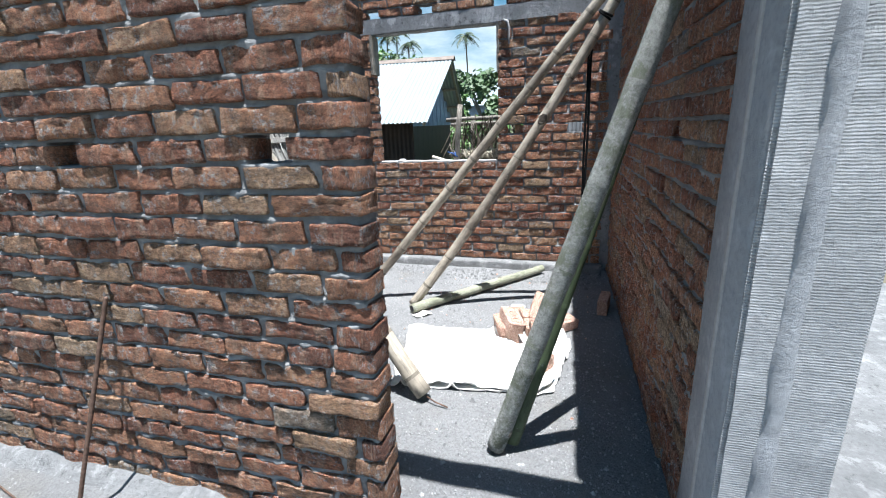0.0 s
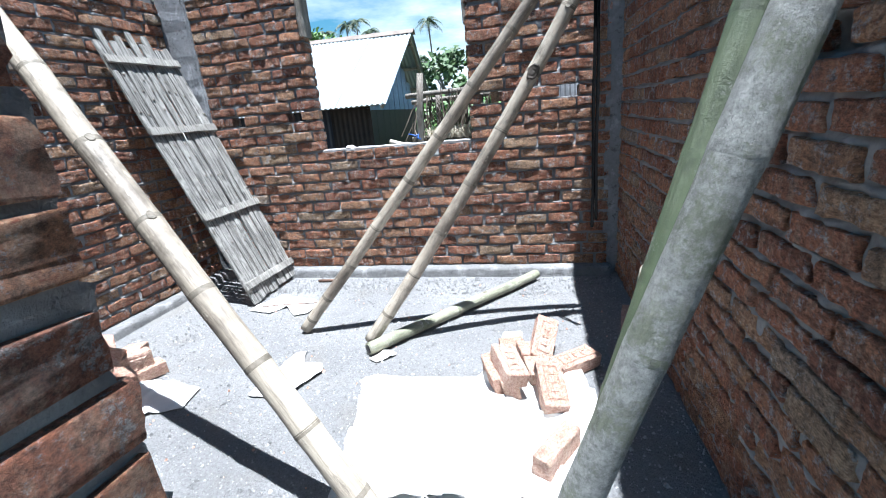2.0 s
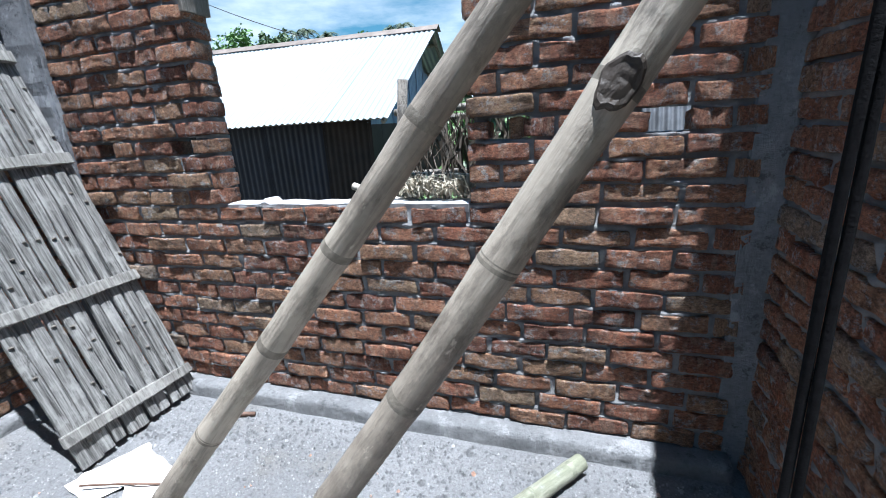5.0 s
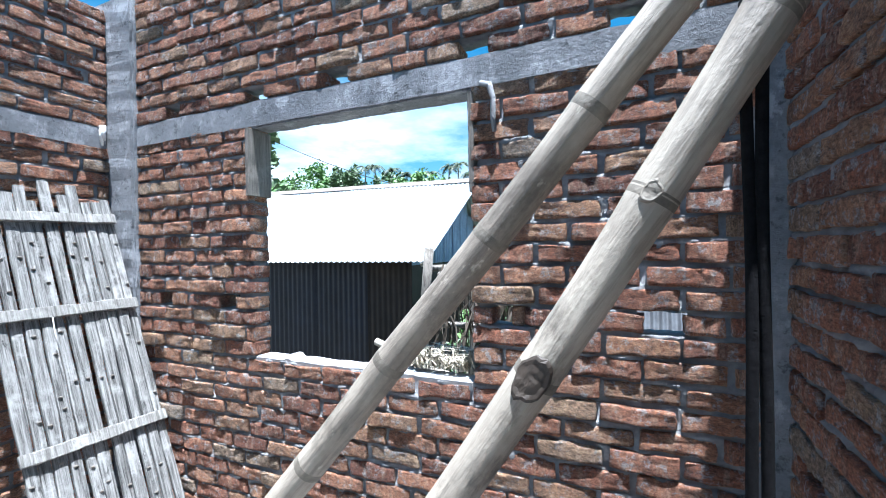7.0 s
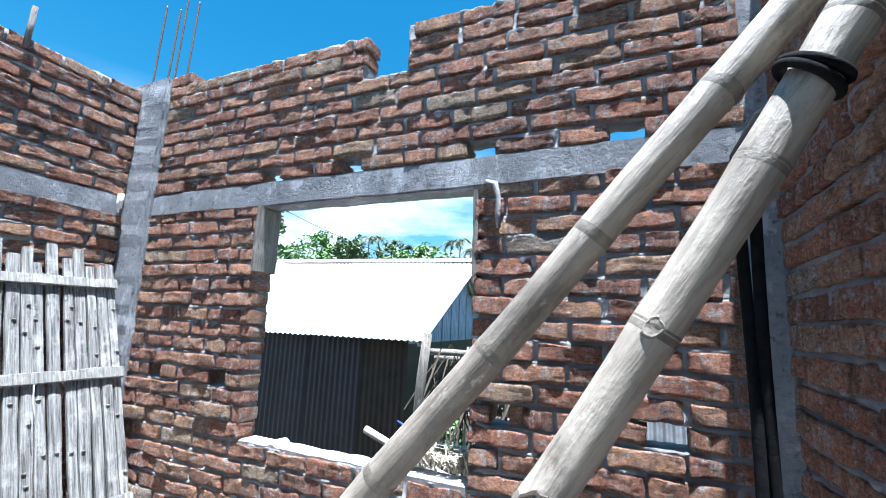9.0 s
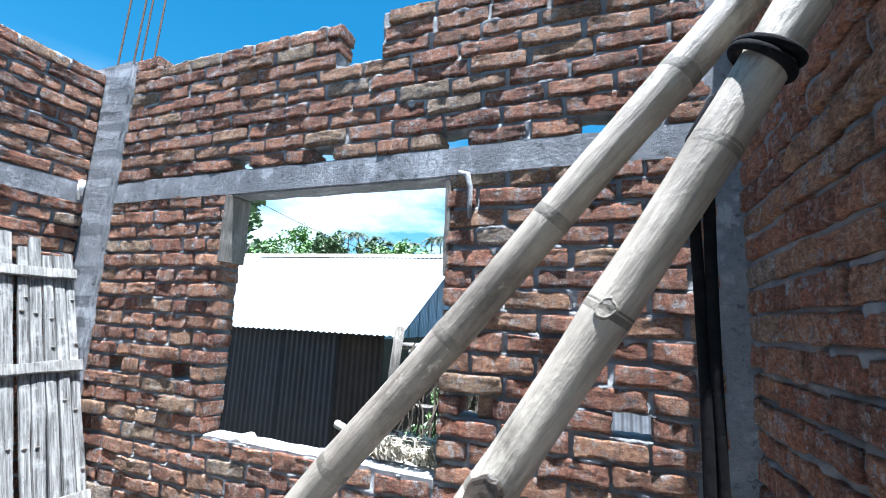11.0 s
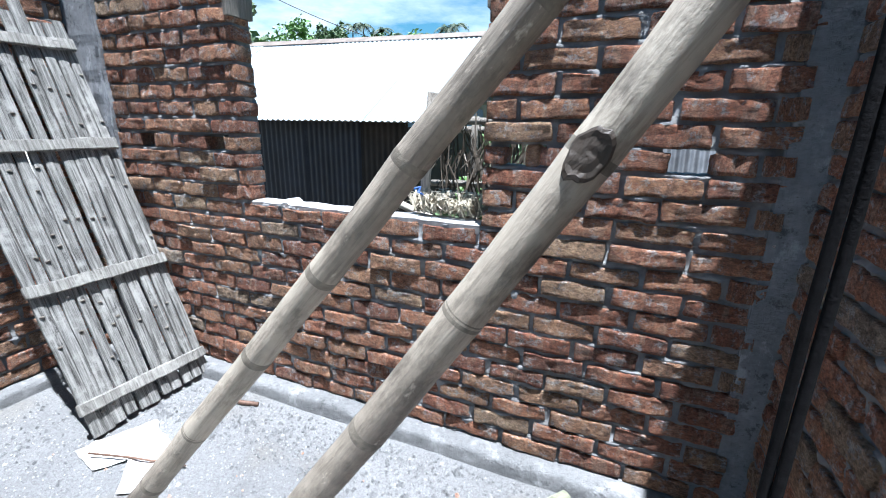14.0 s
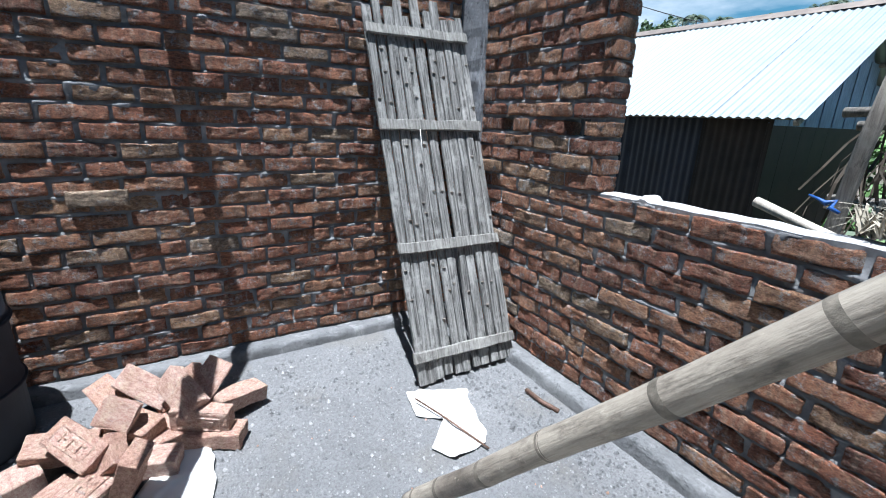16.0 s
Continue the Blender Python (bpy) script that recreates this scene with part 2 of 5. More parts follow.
def plain(name, color, rough=0.8, metal=0.0, vary=0.25, scale=14, bump=0.002):
    m = Mat(name, rough, metal)
    col = m.mix(m.ramp(m.noise(scale, 5, 0.65), (0.35, 0.0), (0.7, 1.0)), tuple(c * (1 - vary) for c in color), tuple(min(0.9, c * (1 + vary)) for c in color))
    m.color(col)
    m.bump(m.noise(scale * 3, 4, 0.7), bump, 0.8)
    return m.mat


SACK = plain("white_sack", (0.70, 0.69, 0.665), 0.75, 0, 0.06, 9, 0.002)
PAPER = plain("pale_paper", (0.76, 0.73, 0.68), 0.8, 0, 0.08, 7, 0.002)
ROPE = plain("black_rope", (0.008, 0.008, 0.009), 0.95, 0, 0.4, 60, 0.003)
ROPE.node_tree.nodes["Principled BSDF"].inputs["Specular IOR Level"].default_value = 0.12
RUST = plain("rusty_steel", (0.16, 0.10, 0.075), 0.65, 0.5, 0.35, 60, 0.001)
TIN_ROOF = plain("tin_roof", (0.29, 0.34, 0.37), 0.5, 0.2, 0.12, 1.3, 0.001)
# house wall tin: shade under the eave is put into the colour
TIN_EAVE_SHADE = plain("eave_shaded_tin", (0.012, 0.014, 0.02), 0.6, 0.2, 0.5, 2.0, 0.001)
TIN_BLUE = plain("blue_tin", (0.19, 0.27, 0.39), 0.5, 0.2, 0.25, 3.0, 0.001)
# brown rusty tin, darkened further to carry shade in its colour
RUST_TIN_SHADE = plain("rust_tin_shade", (0.020, 0.013, 0.011), 0.7, 0.1, 0.5, 3.0, 0.001)
STRAW = plain("dry_straw", (0.40, 0.36, 0.28), 0.8, 0, 0.35, 20, 0.002)
LEAF = plain("green_leaf", (0.085, 0.185, 0.042), 0.55, 0, 0.45, 2.0, 0.001)
PALM_LEAF = plain("palm_leaf", (0.055, 0.085, 0.045), 0.55, 0, 0.35, 1.0, 0.001)
BARK = plain("bark", (0.20, 0.17, 0.14), 0.9, 0, 0.3, 8, 0.01)
EARTH = plain("dry_earth", (0.11, 0.10, 0.07), 0.95, 0, 0.25, 0.7, 0.02)
STONE = plain("pale_pebble", (0.36, 0.36, 0.36), 0.9, 0, 0.3, 40, 0.002)
NODE_BAMBOO = plain("bamboo_node", (0.17, 0.15, 0.12), 0.65, 0, 0.4, 30, 0.003)
PALE_MORTAR = cement_material("pale_mortar", (0.40, 0.40, 0.405), (0.54, 0.54, 0.54), 0, 0.008)
FRESH_BAMBOO = bamboo_material("fresh_green_bamboo", (0.12, 0.15, 0.085), (0.07, 0.10, 0.05), (0.04, 0.06, 0.028), 0.15)
PALE_STICK = bamboo_material("pale_stick", (0.66, 0.62, 0.54), (0.56, 0.51, 0.43), (0.42, 0.37, 0.30))
DRUM = plain("dark_blue_plastic", (0.008, 0.012, 0.022), 0.7, 0, 0.3, 6, 0.001)
# grey tin with the eave's shade also put into its colour
GREY_TIN_SHADE = plain("grey_tin_eave_shade", (0.014, 0.017, 0.029), 0.5, 0.2, 0.4, 2.5, 0.001)
TIN_PALE = plain("pale_blue_tin", (0.22, 0.31, 0.42), 0.5, 0.2, 0.2, 3.0, 0.001)
DULL_TIN = plain("dull_tin", (0.15, 0.16, 0.175), 0.5, 0.2, 0.35, 9.0, 0.001)
RIDGE = plain("rusted_ridge", (0.20, 0.165, 0.14), 0.6, 0.2, 0.3, 4, 0.001)
VINE = plain("dry_vine", (0.065, 0.05, 0.035), 0.85, 0, 0.4, 9, 0.001)
DARK_LEAF = plain("dark_leaf", (0.06, 0.11, 0.04), 0.55, 0, 0.45, 2.0, 0.001)
BLUE_STRING = plain("blue_string", (0.02, 0.09, 0.32), 0.5, 0, 0.3, 40, 0.001)
CABLE = plain("black_cable", (0.015, 0.015, 0.016), 0.5, 0, 0.2, 20, 0.0005)


# ---- mesh helpers ----
def mesh_from(name, verts, faces, material, smooth=False):
    me = bpy.data.meshes.new(name)
    me.from_pydata([tuple(v) for v in verts], [], faces)
    me.materials.append(material)
    if smooth:
        me.polygons.foreach_set("use_smooth", [True] * len(me.polygons))
    me.update()
    return me


def finish(bm, name, material, smooth=False):
    me = bpy.data.meshes.new(name)
    bm.to_mesh(me)
    bm.free()
    me.materials.append(material)
    if smooth:
        me.polygons.foreach_set("use_smooth", [True] * len(me.polygons))
    return me


def part(name, mesh, parent=None, label="", m=None):
    ob = new(name, mesh)
    if parent:
        ob.parent = parent
    if m is not None:
        ob.matrix_basis = m
    if label:
        ob["label"] = label
    return ob


def box_bm(sx, sy, sz, bevel=0.0, cuts=0, rough=0.0, seed=0.0, segments=1):
    """A box centred on its origin, bevelled, with uneven faces."""
    bm = bmesh.new()
    bmesh.ops.create_cube(bm, size=1.0)
    bmesh.ops.scale(bm, vec=(sx, sy, sz), verts=bm.verts)
    if bevel:
        bmesh.ops.bevel(bm, geom=list(bm.edges), offset=bevel, segments=segments, affect="EDGES", profile=0.6)
    if cuts:
        long = [e for e in bm.edges if e.calc_length() > 0.6 * max(sx, sy, sz)]
        bmesh.ops.subdivide_edges(bm, edges=long, cuts=cuts, use_grid_fill=True)
    if rough:
        for v in bm.verts:
            v.co += noise.noise_vector(v.co * 14 + Vector((seed, seed * 2, 0))) * rough
    return bm


def tube(name, points, radii, material, sides=12, smooth=True, caps=True):
    """A tube along points with a radius for each, closed at both ends."""
    pts = [Vector(p) for p in points]
    verts, faces = [], []
    for i, p in enumerate(pts):
        d = (pts[min(i + 1, len(pts) - 1)] - pts[max(i - 1, 0)]).normalized()
        a = d.orthogonal().normalized() if i == 0 else (a - d * a.dot(d)).normalized()
        b = d.cross(a)
        for k in range(sides):
            t = 2 * math.pi * k / sides
            verts.append(p + (a * math.cos(t) + b * math.sin(t)) * radii[i])
    for i in range(len(pts) - 1):
        for k in range(sides):
            q, r = i * sides + k, i * sides + (k + 1) % sides
            faces.append((q, r, r + sides, q + sides))
    if caps:
        faces.append(tuple(range(sides))[::-1])
        faces.append(tuple(range(len(verts) - sides, len(verts))))
    return mesh_from(name, verts, faces, material, smooth)


# ---- brick walls ----
COURSE = 0.082
KERB_TOP = 0.07


def rough_brick(seed, sx=0.238, sy=0.118, sz=0.071, wear=0.0054):
    """One hand-made brick with a craggy face and worn, chipped edges, its front at y = 0."""
    us = (0, 0.022, 0.11, 0.21, 0.31, 0.41, 0.5, 0.6, 0.7, 0.8, 0.89, 0.978, 1)
    vs = (0, 0.06, 1)
    ws = (0, 0.08, 0.22, 0.37, 0.5, 0.64, 0.79, 0.92, 1)
    nx, ny, nz = len(us) - 1, len(vs) - 1, len(ws) - 1
    index, verts, faces = {}, [], []
    rng = random.Random(seed * 31 + 5)
    chips = {(rng.choice((0, nx)), 0, rng.choice((0, nz))): rng.uniform(0.008, 0.020) for _ in range(rng.randrange(1, 4))}

    def vert(i, j, k):
        if (i, j, k) not in index:
            p = Vector(((us[i] - 0.5) * sx, vs[j] * sy, (ws[k] - 0.5) * sz))
            q = p.copy()
            d = Vector(((i == 0) - (i == nx), (j == 0) - (j == ny), (k == 0) - (k == nz)))
            if d.length_squared > 1:
                p += d * 0.0024
            p += d * chips.get((i, j, k), 0.0)
            rim = 0.8 if d.length_squared < 2 else 1.7
            p += noise.noise_vector(q * 15 + Vector((seed * 7.3, seed * 3.1, seed))) * wear * rim
            p += noise.noise_vector(q * 60 + Vector((seed, seed * 5.1, 9))) * wear * 0.6 * rim
            if j == 0:
                crag = noise.noise(Vector((q.x * 22 + seed * 3.7, seed * 1.9, q.z * 48))) + 0.6 * noise.noise(Vector((q.x * 70, seed * 4.3, q.z * 95)))
                p.y += wear * 0.30 * crag
            index[(i, j, k)] = len(verts)
            verts.append(p)
        return index[(i, j, k)]

    for i in range(nx):
        for k in range(nz):
            faces.append((vert(i, 0, k), vert(i + 1, 0, k), vert(i + 1, 0, k + 1), vert(i, 0, k + 1)))
    for i in range(nx):
        for j in range(ny):
            faces.append((vert(i, j, 0), vert(i, j + 1, 0), vert(i + 1, j + 1, 0), vert(i + 1, j, 0)))
            faces.append((vert(i, j, nz), vert(i + 1, j, nz), vert(i + 1, j + 1, nz), vert(i, j + 1, nz)))
    for j in range(ny):
        for k in range(nz):
            faces.append((vert(0, j, k), vert(0, j, k + 1), vert(0, j + 1, k + 1), vert(0, j + 1, k)))
            faces.append((vert(nx, j, k), vert(nx, j + 1, k), vert(nx, j + 1, k + 1), vert(nx, j, k + 1)))
    ring = [vert(i, ny, 0) for i in range(nx)] + [vert(nx, ny, k) for k in range(nz)] + [vert(i, ny, nz) for i in range(nx, 0, -1)] + [vert(0, ny, k) for k in range(nz, 0, -1)]
    faces.append(tuple(ring[::-1]))
    return verts, faces


BRICK_SHAPES = [rough_brick(s) for s in range(18)]
BRICK_MESHES = [mesh_from("brick", v, f, BRICK, True) for v, f in BRICK_SHAPES]
LATER_BRICKS = []


def mortar_mesh(name, length, tops, z0, z1, cutouts, blind, thick, seed):
    """The mortar body of a wall: two uneven faces and closed rims. cutouts: (u0, u1, z0, z1)."""
    du = 0.015
    nu = max(2, round(length / du))
    du = length / nu
    steps = (0.0, 0.10, 0.5, 0.90)
    nz = 4 * max(1, round((z1 - z0) / COURSE))
    rows = [z0 + (k // 4 + steps[k % 4]) * COURSE for k in range(nz + 1)]

    def solid(i, k):
        if not (0 <= i < nu and 0 <= k < nz):
            return False
        u, z = (i + 0.5) * du, (rows[k] + rows[k + 1]) / 2
        return z0 + (k // 4 + 0.5) * COURSE < tops(u) and z < z1 - 0.012 and 0.02 < u < length - 0.02 and not any(a - 0.02 < u < b + 0.02 and c < z < d for a, b, c, d in cutouts)

    index, verts, faces = {}, [], []

    def vert(i, k, back):
        key = (i, k, back)
        if key not in index:
            u, z = i * du, rows[k]
            fill = max(0.0, min(1.0, 0.48 + 1.2 * noise.noise(Vector((u * 17, z * 15, seed)))))
            deep = (0.014 - 0.018 * fill, 0.019 - 0.011 * fill, 0.011 - 0.010 * fill, 0.013 - 0.015 * fill)[k % 4]
            n = noise.noise(Vector((u * 26, z * 30, seed))) * 0.004 + noise.noise(Vector((u * 75, z * 85, seed + 3))) * 0.006
            z += 0.003 * noise.noise(Vector((u * 40, z * 40, seed + 8)))
            y = (thick - deep - n) if back else (deep + n)
            if not back and any(a < u < b and c < z < d for a, b, c, d in blind):
                y = thick * 0.75
            index[key] = len(verts)
            verts.append((u, y, z))
        return index[key]

    for i in range(nu):
        for k in range(nz):
            if not solid(i, k):
                continue
            faces.append((vert(i, k, 0), vert(i + 1, k, 0), vert(i + 1, k + 1, 0), vert(i, k + 1, 0)))
            faces.append((vert(i, k, 1), vert(i, k + 1, 1), vert(i + 1, k + 1, 1), vert(i + 1, k, 1)))
            if not solid(i - 1, k):
                faces.append((vert(i, k, 0), vert(i, k + 1, 0), vert(i, k + 1, 1), vert(i, k, 1)))
            if not solid(i + 1, k):
                faces.append((vert(i + 1, k, 0), vert(i + 1, k, 1), vert(i + 1, k + 1, 1), vert(i + 1, k + 1, 0)))
            if not solid(i, k - 1):
                faces.append((vert(i, k, 0), vert(i, k, 1), vert(i + 1, k, 1), vert(i + 1, k, 0)))
            if not solid(i, k + 1):
                faces.append((vert(i, k + 1, 0), vert(i + 1, k + 1, 0), vert(i + 1, k + 1, 1), vert(i, k + 1, 1)))
    return mesh_from(name, verts, faces, MORTAR, True)


def brick_wall(name, start, end, z0, tops, openings, holes, near, label, seed, thick=0.12, loose=0.0035, through_holes=True):
    """A half-brick wall from start to end in plan, its seen face on its right-hand side.
    openings: (u0, u1, z0, z1); holes: (u, course) where a brick half is left out; near: test of (u, z) for single bricks."""
    a, b = Vector((*start, 0)), Vector((*end, 0))
    along = (b - a).normalized()
    out = Vector((-along.y, along.x, 0))
    m = Matrix(((along.x, out.x, 0, a.x), (along.y, out.y, 0, a.y), (0, 0, 1, 0), (0, 0, 0, 1)))
    length = (b - a).length
    rng = random.Random(seed)
    gaps = [(u - 0.062, u + 0.062, z0 + c * COURSE, z0 + (c + 1) * COURSE) for u, c in holes]
    top = max(tops(length * i / 40) for i in range(41))
    courses = math.ceil((top - z0) / COURSE)
    wall = tagged(new(name, mortar_mesh(name, length, tops, z0, z0 + courses * COURSE, openings + (gaps if through_holes else []), [] if through_holes else gaps, thick, seed)), label, "wall", kind="structure")
    wall.matrix_basis = m
    far_v, far_f, singles = [], [], []
    for c in range(courses):
        zc = z0 + (c + 0.5) * COURSE
        cuts = sorted((o[0], o[1]) for o in openings + gaps if o[2] < zc < o[3])
        spans, u = [], 0.0
        for lo, hi in cuts:
            if lo > u:
                spans.append((u, lo))
            u = max(u, hi)
        if u < length:
            spans.append((u, length))
        for lo, hi in spans:
            u, first = lo, True
            while hi - u > 0.03:
                size = 0.238 + rng.uniform(-0.012, 0.012)
                if first and c % 2:
                    size *= 0.5
                if hi - u - size < 0.07:
                    size = hi - u
                    if size > 0.30:
                        size *= 0.5
                first = False
                while size > 0.07 and zc >= tops(u + size - 0.02) and zc < tops(u + 0.02):
                    size -= 0.02
                uc = u + size / 2
                if zc < tops(uc):
                    shape = rng.randrange(len(BRICK_SHAPES))
                    proud = rng.uniform(0.006, 0.013) if rng.random() < 0.07 else 0.0
                    turn = pose(uc, -0.005 - proud + rng.uniform(-loose, loose), zc + rng.uniform(-0.003, 0.003), rng.uniform(-4.0, 0.5), rng.uniform(-1.5, 1.5), rng.uniform(-1.2, 1.2))
                    turn = turn @ Matrix.Diagonal(((size - 0.003) / 0.238, 1.0, rng.uniform(0.84, 1.02), 1.0))
                    if near(uc, zc) and len(singles) < 300:
                        singles.append((BRICK_MESHES[shape], turn))
                    else:
                        k = len(far_v)
                        vs, fs = BRICK_SHAPES[shape]
                        far_v += [turn @ v for v in vs]
                        far_f += [tuple(i + k for i in f) for f in fs]
                u += size + rng.uniform(0.009, 0.021)
    if far_v:
        rest = part("brickwork", mesh_from("brickwork", far_v, far_f, BRICK, True), wall)
        rest["kind"] = "stuff"
    LATER_BRICKS.append((wall, singles))
    return wall


BAND_LOW, BAND_HIGH = 2.255, 2.39
WIN = (-0.61, 0.61, 1.055)
BACK0 = -1.57

SILL_Z = 1.055


def back_top(u):
    x = u + BACK0
    if x < -0.02:
        return 3.18 - 0.06 * (x + 1.57)
    if x < 0.235:
        return 2.87
    return 3.09


def hole(x, z):
    return (x - BACK0, int((z - KERB_TOP) / COURSE))


back_holes_low = [hole(x, 1.33) for x in (-1.315, -0.803, 0.757, 1.305)]
wall_back = brick_wall("wall_north", (BACK0, 4.0), (1.58, 4.0), KERB_TOP, lambda u: BAND_LOW,
                       [(WIN[0] - BACK0, WIN[1] - BACK0, SILL_Z, 3.0)], back_holes_low,
                       lambda u, z: 0.5 < z < 1.9 and (z < 1.06 or u < 1.1 or u > 2.33), "red brick wall with a window opening and grey mortar", 11)
wall_back_top = brick_wall("wall_north_upper", (BACK0, 4.0), (1.58, 4.0), BAND_HIGH, lambda u: back_top(u) , [],
                           [(x - BACK0, 0) for x in (-1.232, -0.585, -0.056, 0.625, 1.205)], lambda u, z: True,
                           "unfinished red brick wall above the lintel band with a notched top", 12)
wall_left = brick_wall("wall_west", (-1.79, 0.98), (-1.80, 3.96), 0.06, lambda u: BAND_LOW, [], [],
                       lambda u, z: u > 0.9 and 0.1 < z < 2.0, "rough red brick wall with thick grey mortar joints", 13, loose=0.0055, through_holes=False)
wall_left_top = brick_wall("wall_west_upper", (-1.79, 0.98), (-1.80, 3.96), BAND_HIGH, lambda u: 3.12, [], [(2.0, 0)],
                           lambda u, z: u > 1.6, "unfinished red brick wall above the lintel band", 14, through_holes=False)
wall_right = brick_wall("wall_east", (1.655, 4.0), (1.705, 1.17), 0.0, lambda u: 3.11, [], [(1.2, 16), (2.2, 16)],
                        lambda u, z: u > 0.3 and 0.4 < z < 2.1, "shaded red brick wall with thick grey mortar", 15, loose=0.0055, through_holes=False)
wall_front = brick_wall("wall_south", (-2.6, 0.855), (0.735, 0.855), 0.0, lambda u: BAND_LOW, [], [(2.252, 16), (3.05, 16)],
                        lambda u, z: u > 1.5 and z < 1.95, "sunlit red brick wall beside the doorway", 16)
wall_front_top = brick_wall("wall_south_upper", (-2.6, 0.855), (0.60, 0.855), BAND_HIGH, lambda u: 3.1, [], [], lambda u, z: False,
                            "red brick wall above the lintel", 17)


def concrete_box(name, x0, x1, y0, y1, z0, z1, material, label, category, bevel=0.012, rough=0.006, cell=0.06):
    """A cast block with uneven faces."""
    bm = bmesh.new()
    bmesh.ops.create_cube(bm, size=1.0)
    sx, sy, sz = x1 - x0, y1 - y0, z1 - z0
    bmesh.ops.scale(bm, vec=(sx, sy, sz), verts=bm.verts)
    bmesh.ops.bevel(bm, geom=list(bm.edges), offset=bevel, segments=2, affect="EDGES")
    big = max(sx, sy, sz)
    axis = (sx, sy, sz).index(big)
    n = max(2, int(big / cell))
    lo = -big / 2
    for i in range(1, n):
        co, no = [0, 0, 0], [0, 0, 0]
        co[axis], no[axis] = lo + big * i / n, 1
        bmesh.ops.bisect_plane(bm, geom=bm.verts[:] + bm.edges[:] + bm.faces[:], plane_co=co, plane_no=no)
    c = Vector(((x0 + x1) / 2, (y0 + y1) / 2, (z0 + z1) / 2))
    for v in bm.verts:
        v.co += noise.noise_vector((v.co + c) * 9) * rough
    ob = tagged(new(name, finish(bm, name, material, False)), label, category, kind="structure")
    ob.location = c
    return ob


concrete_box("column_north_west", -2.0, -1.555, 3.963, 4.15, -0.1, 3.2, CONCRETE, "rough grey concrete corner column with starter bars", "column", 0.015, 0.008)
concrete_box("column_north_east", 1.543, 1.90, 3.995, 4.15, -0.1, 3.15, CONCRETE, "grey concrete corner column in shade", "column", 0.006, 0.004)
concrete_box("column_south_east", 1.705, 1.965, 0.90, 1.20, -0.5, 3.15, RENDERED, "grey column with combed cement render beside the doorway", "column", 0.01, 0.003)
concrete_box("lintel_band_north", -1.56, 1.56, 3.992, 4.125, BAND_LOW, BAND_HIGH, CONCRETE, "grey cast concrete lintel band over the window", "lintel", 0.008, 0.006)
concrete_box("lintel_band_south", -2.6, 1.705, 0.857, 0.978, BAND_LOW, BAND_HIGH, CONCRETE, "grey concrete lintel over the doorway", "lintel", 0.008, 0.005)
lw = concrete_box("lintel_band_west", -0.06, 0.06, 0, 2.975, BAND_LOW, BAND_HIGH, CONCRETE, "grey cast concrete lintel band on the brick wall", "lintel", 0.008, 0.006)
lw.matrix_basis = pose(-1.79 - 0.052, 0.98, 0, 0, 0, math.degrees(math.atan2(0.01, 2.98))) @ pose(0, 1.487, (BAND_LOW + BAND_HIGH) / 2)


# ---- floor, kerbs, ground ----
def sheet(name, x0, x1, y0, y1, z, cell, amp, material, label, category, freq=6.0):
    nx, ny = max(1, round((x1 - x0) / cell)), max(1, round((y1 - y0) / cell))
    verts = []
    for j in range(ny + 1):
        for i in range(nx + 1):
            x, y = x0 + (x1 - x0) * i / nx, y0 + (y1 - y0) * j / ny
            n = noise.noise(Vector((x * freq, y * freq, 4.2))) + 0.5 * noise.noise(Vector((x * freq * 3, y * freq * 3, 1.2)))
            verts.append((x, y, z + amp * n))
    faces = [(j * (nx + 1) + i, j * (nx + 1) + i + 1, (j + 1) * (nx + 1) + i + 1, (j + 1) * (nx + 1) + i) for j in range(ny) for i in range(nx)]
    return tagged(new(name, mesh_from(name, verts, faces, material, True)), label, category, kind="structure")


sheet("floor", -2.1, 1.95, -1.6, 4.06, -0.004, 0.03, 0.004, FLOOR, "pale grey sand and cement floor with loose grit", "floor")
plinth = concrete_box("plinth", -2.75, 4.5, -2.0, 4.11, -0.6, -0.012, KERB, "grey cement plinth under the walls", "plinth", 0.02, 0.0, 0.5)
sheet("ground", -400, 400, -300, 900, -0.55, 20.0, 0.0, EARTH, "dry brown earth around the houses", "ground")
def kerb(name, length, width, height, m, seed):
    """A hand-trowelled mortar footing: flat top, rounded worn nose, uneven along its length (local x), its nose to local -y."""
    n, verts, faces = round(length / 0.02), [], []
    prof = ((0.0, 1.0), (0.35, 1.0), (0.7, 0.99), (0.88, 0.96), (0.96, 0.86), (1.0, 0.68), (1.02, 0.35), (1.06, -0.35))
    for i in range(n + 1):
        x = length * i / n
        for k, (w, h) in enumerate(prof):
            q = Vector((x * 11, k * 0.9, seed))
            chip = 0.012 * max(0.0, noise.noise(Vector((x * 6, seed, 2))) - 0.25) if 2 < k < 6 else 0.0
            verts.append((x, -w * width + 0.006 * noise.noise(q) * (k > 1) + chip, h * height + 0.0035 * noise.noise(q * 1.7) - chip))
    c = len(prof)
    for i in range(n):
        for k in range(c - 1):
            a = i * c + k
            faces.append((a, a + 1, a + c + 1, a + c))
    faces += [tuple(range(c))[::-1], tuple(range(n * c, n * c + c))]
    ob = tagged(new(name, mesh_from(name, verts, faces, KERB, True)), "raised grey mortar footing along the wall base", "kerb", kind="structure")
    ob.matrix_basis = m


kerb("kerb_north", 3.38, 0.112, KERB_TOP, pose(-1.78, 4.02, 0), 1)
kerb("kerb_west", 2.98, 0.112, 0.06, pose(-1.81, 0.98, 0, 0, 0, 90.2), 2)


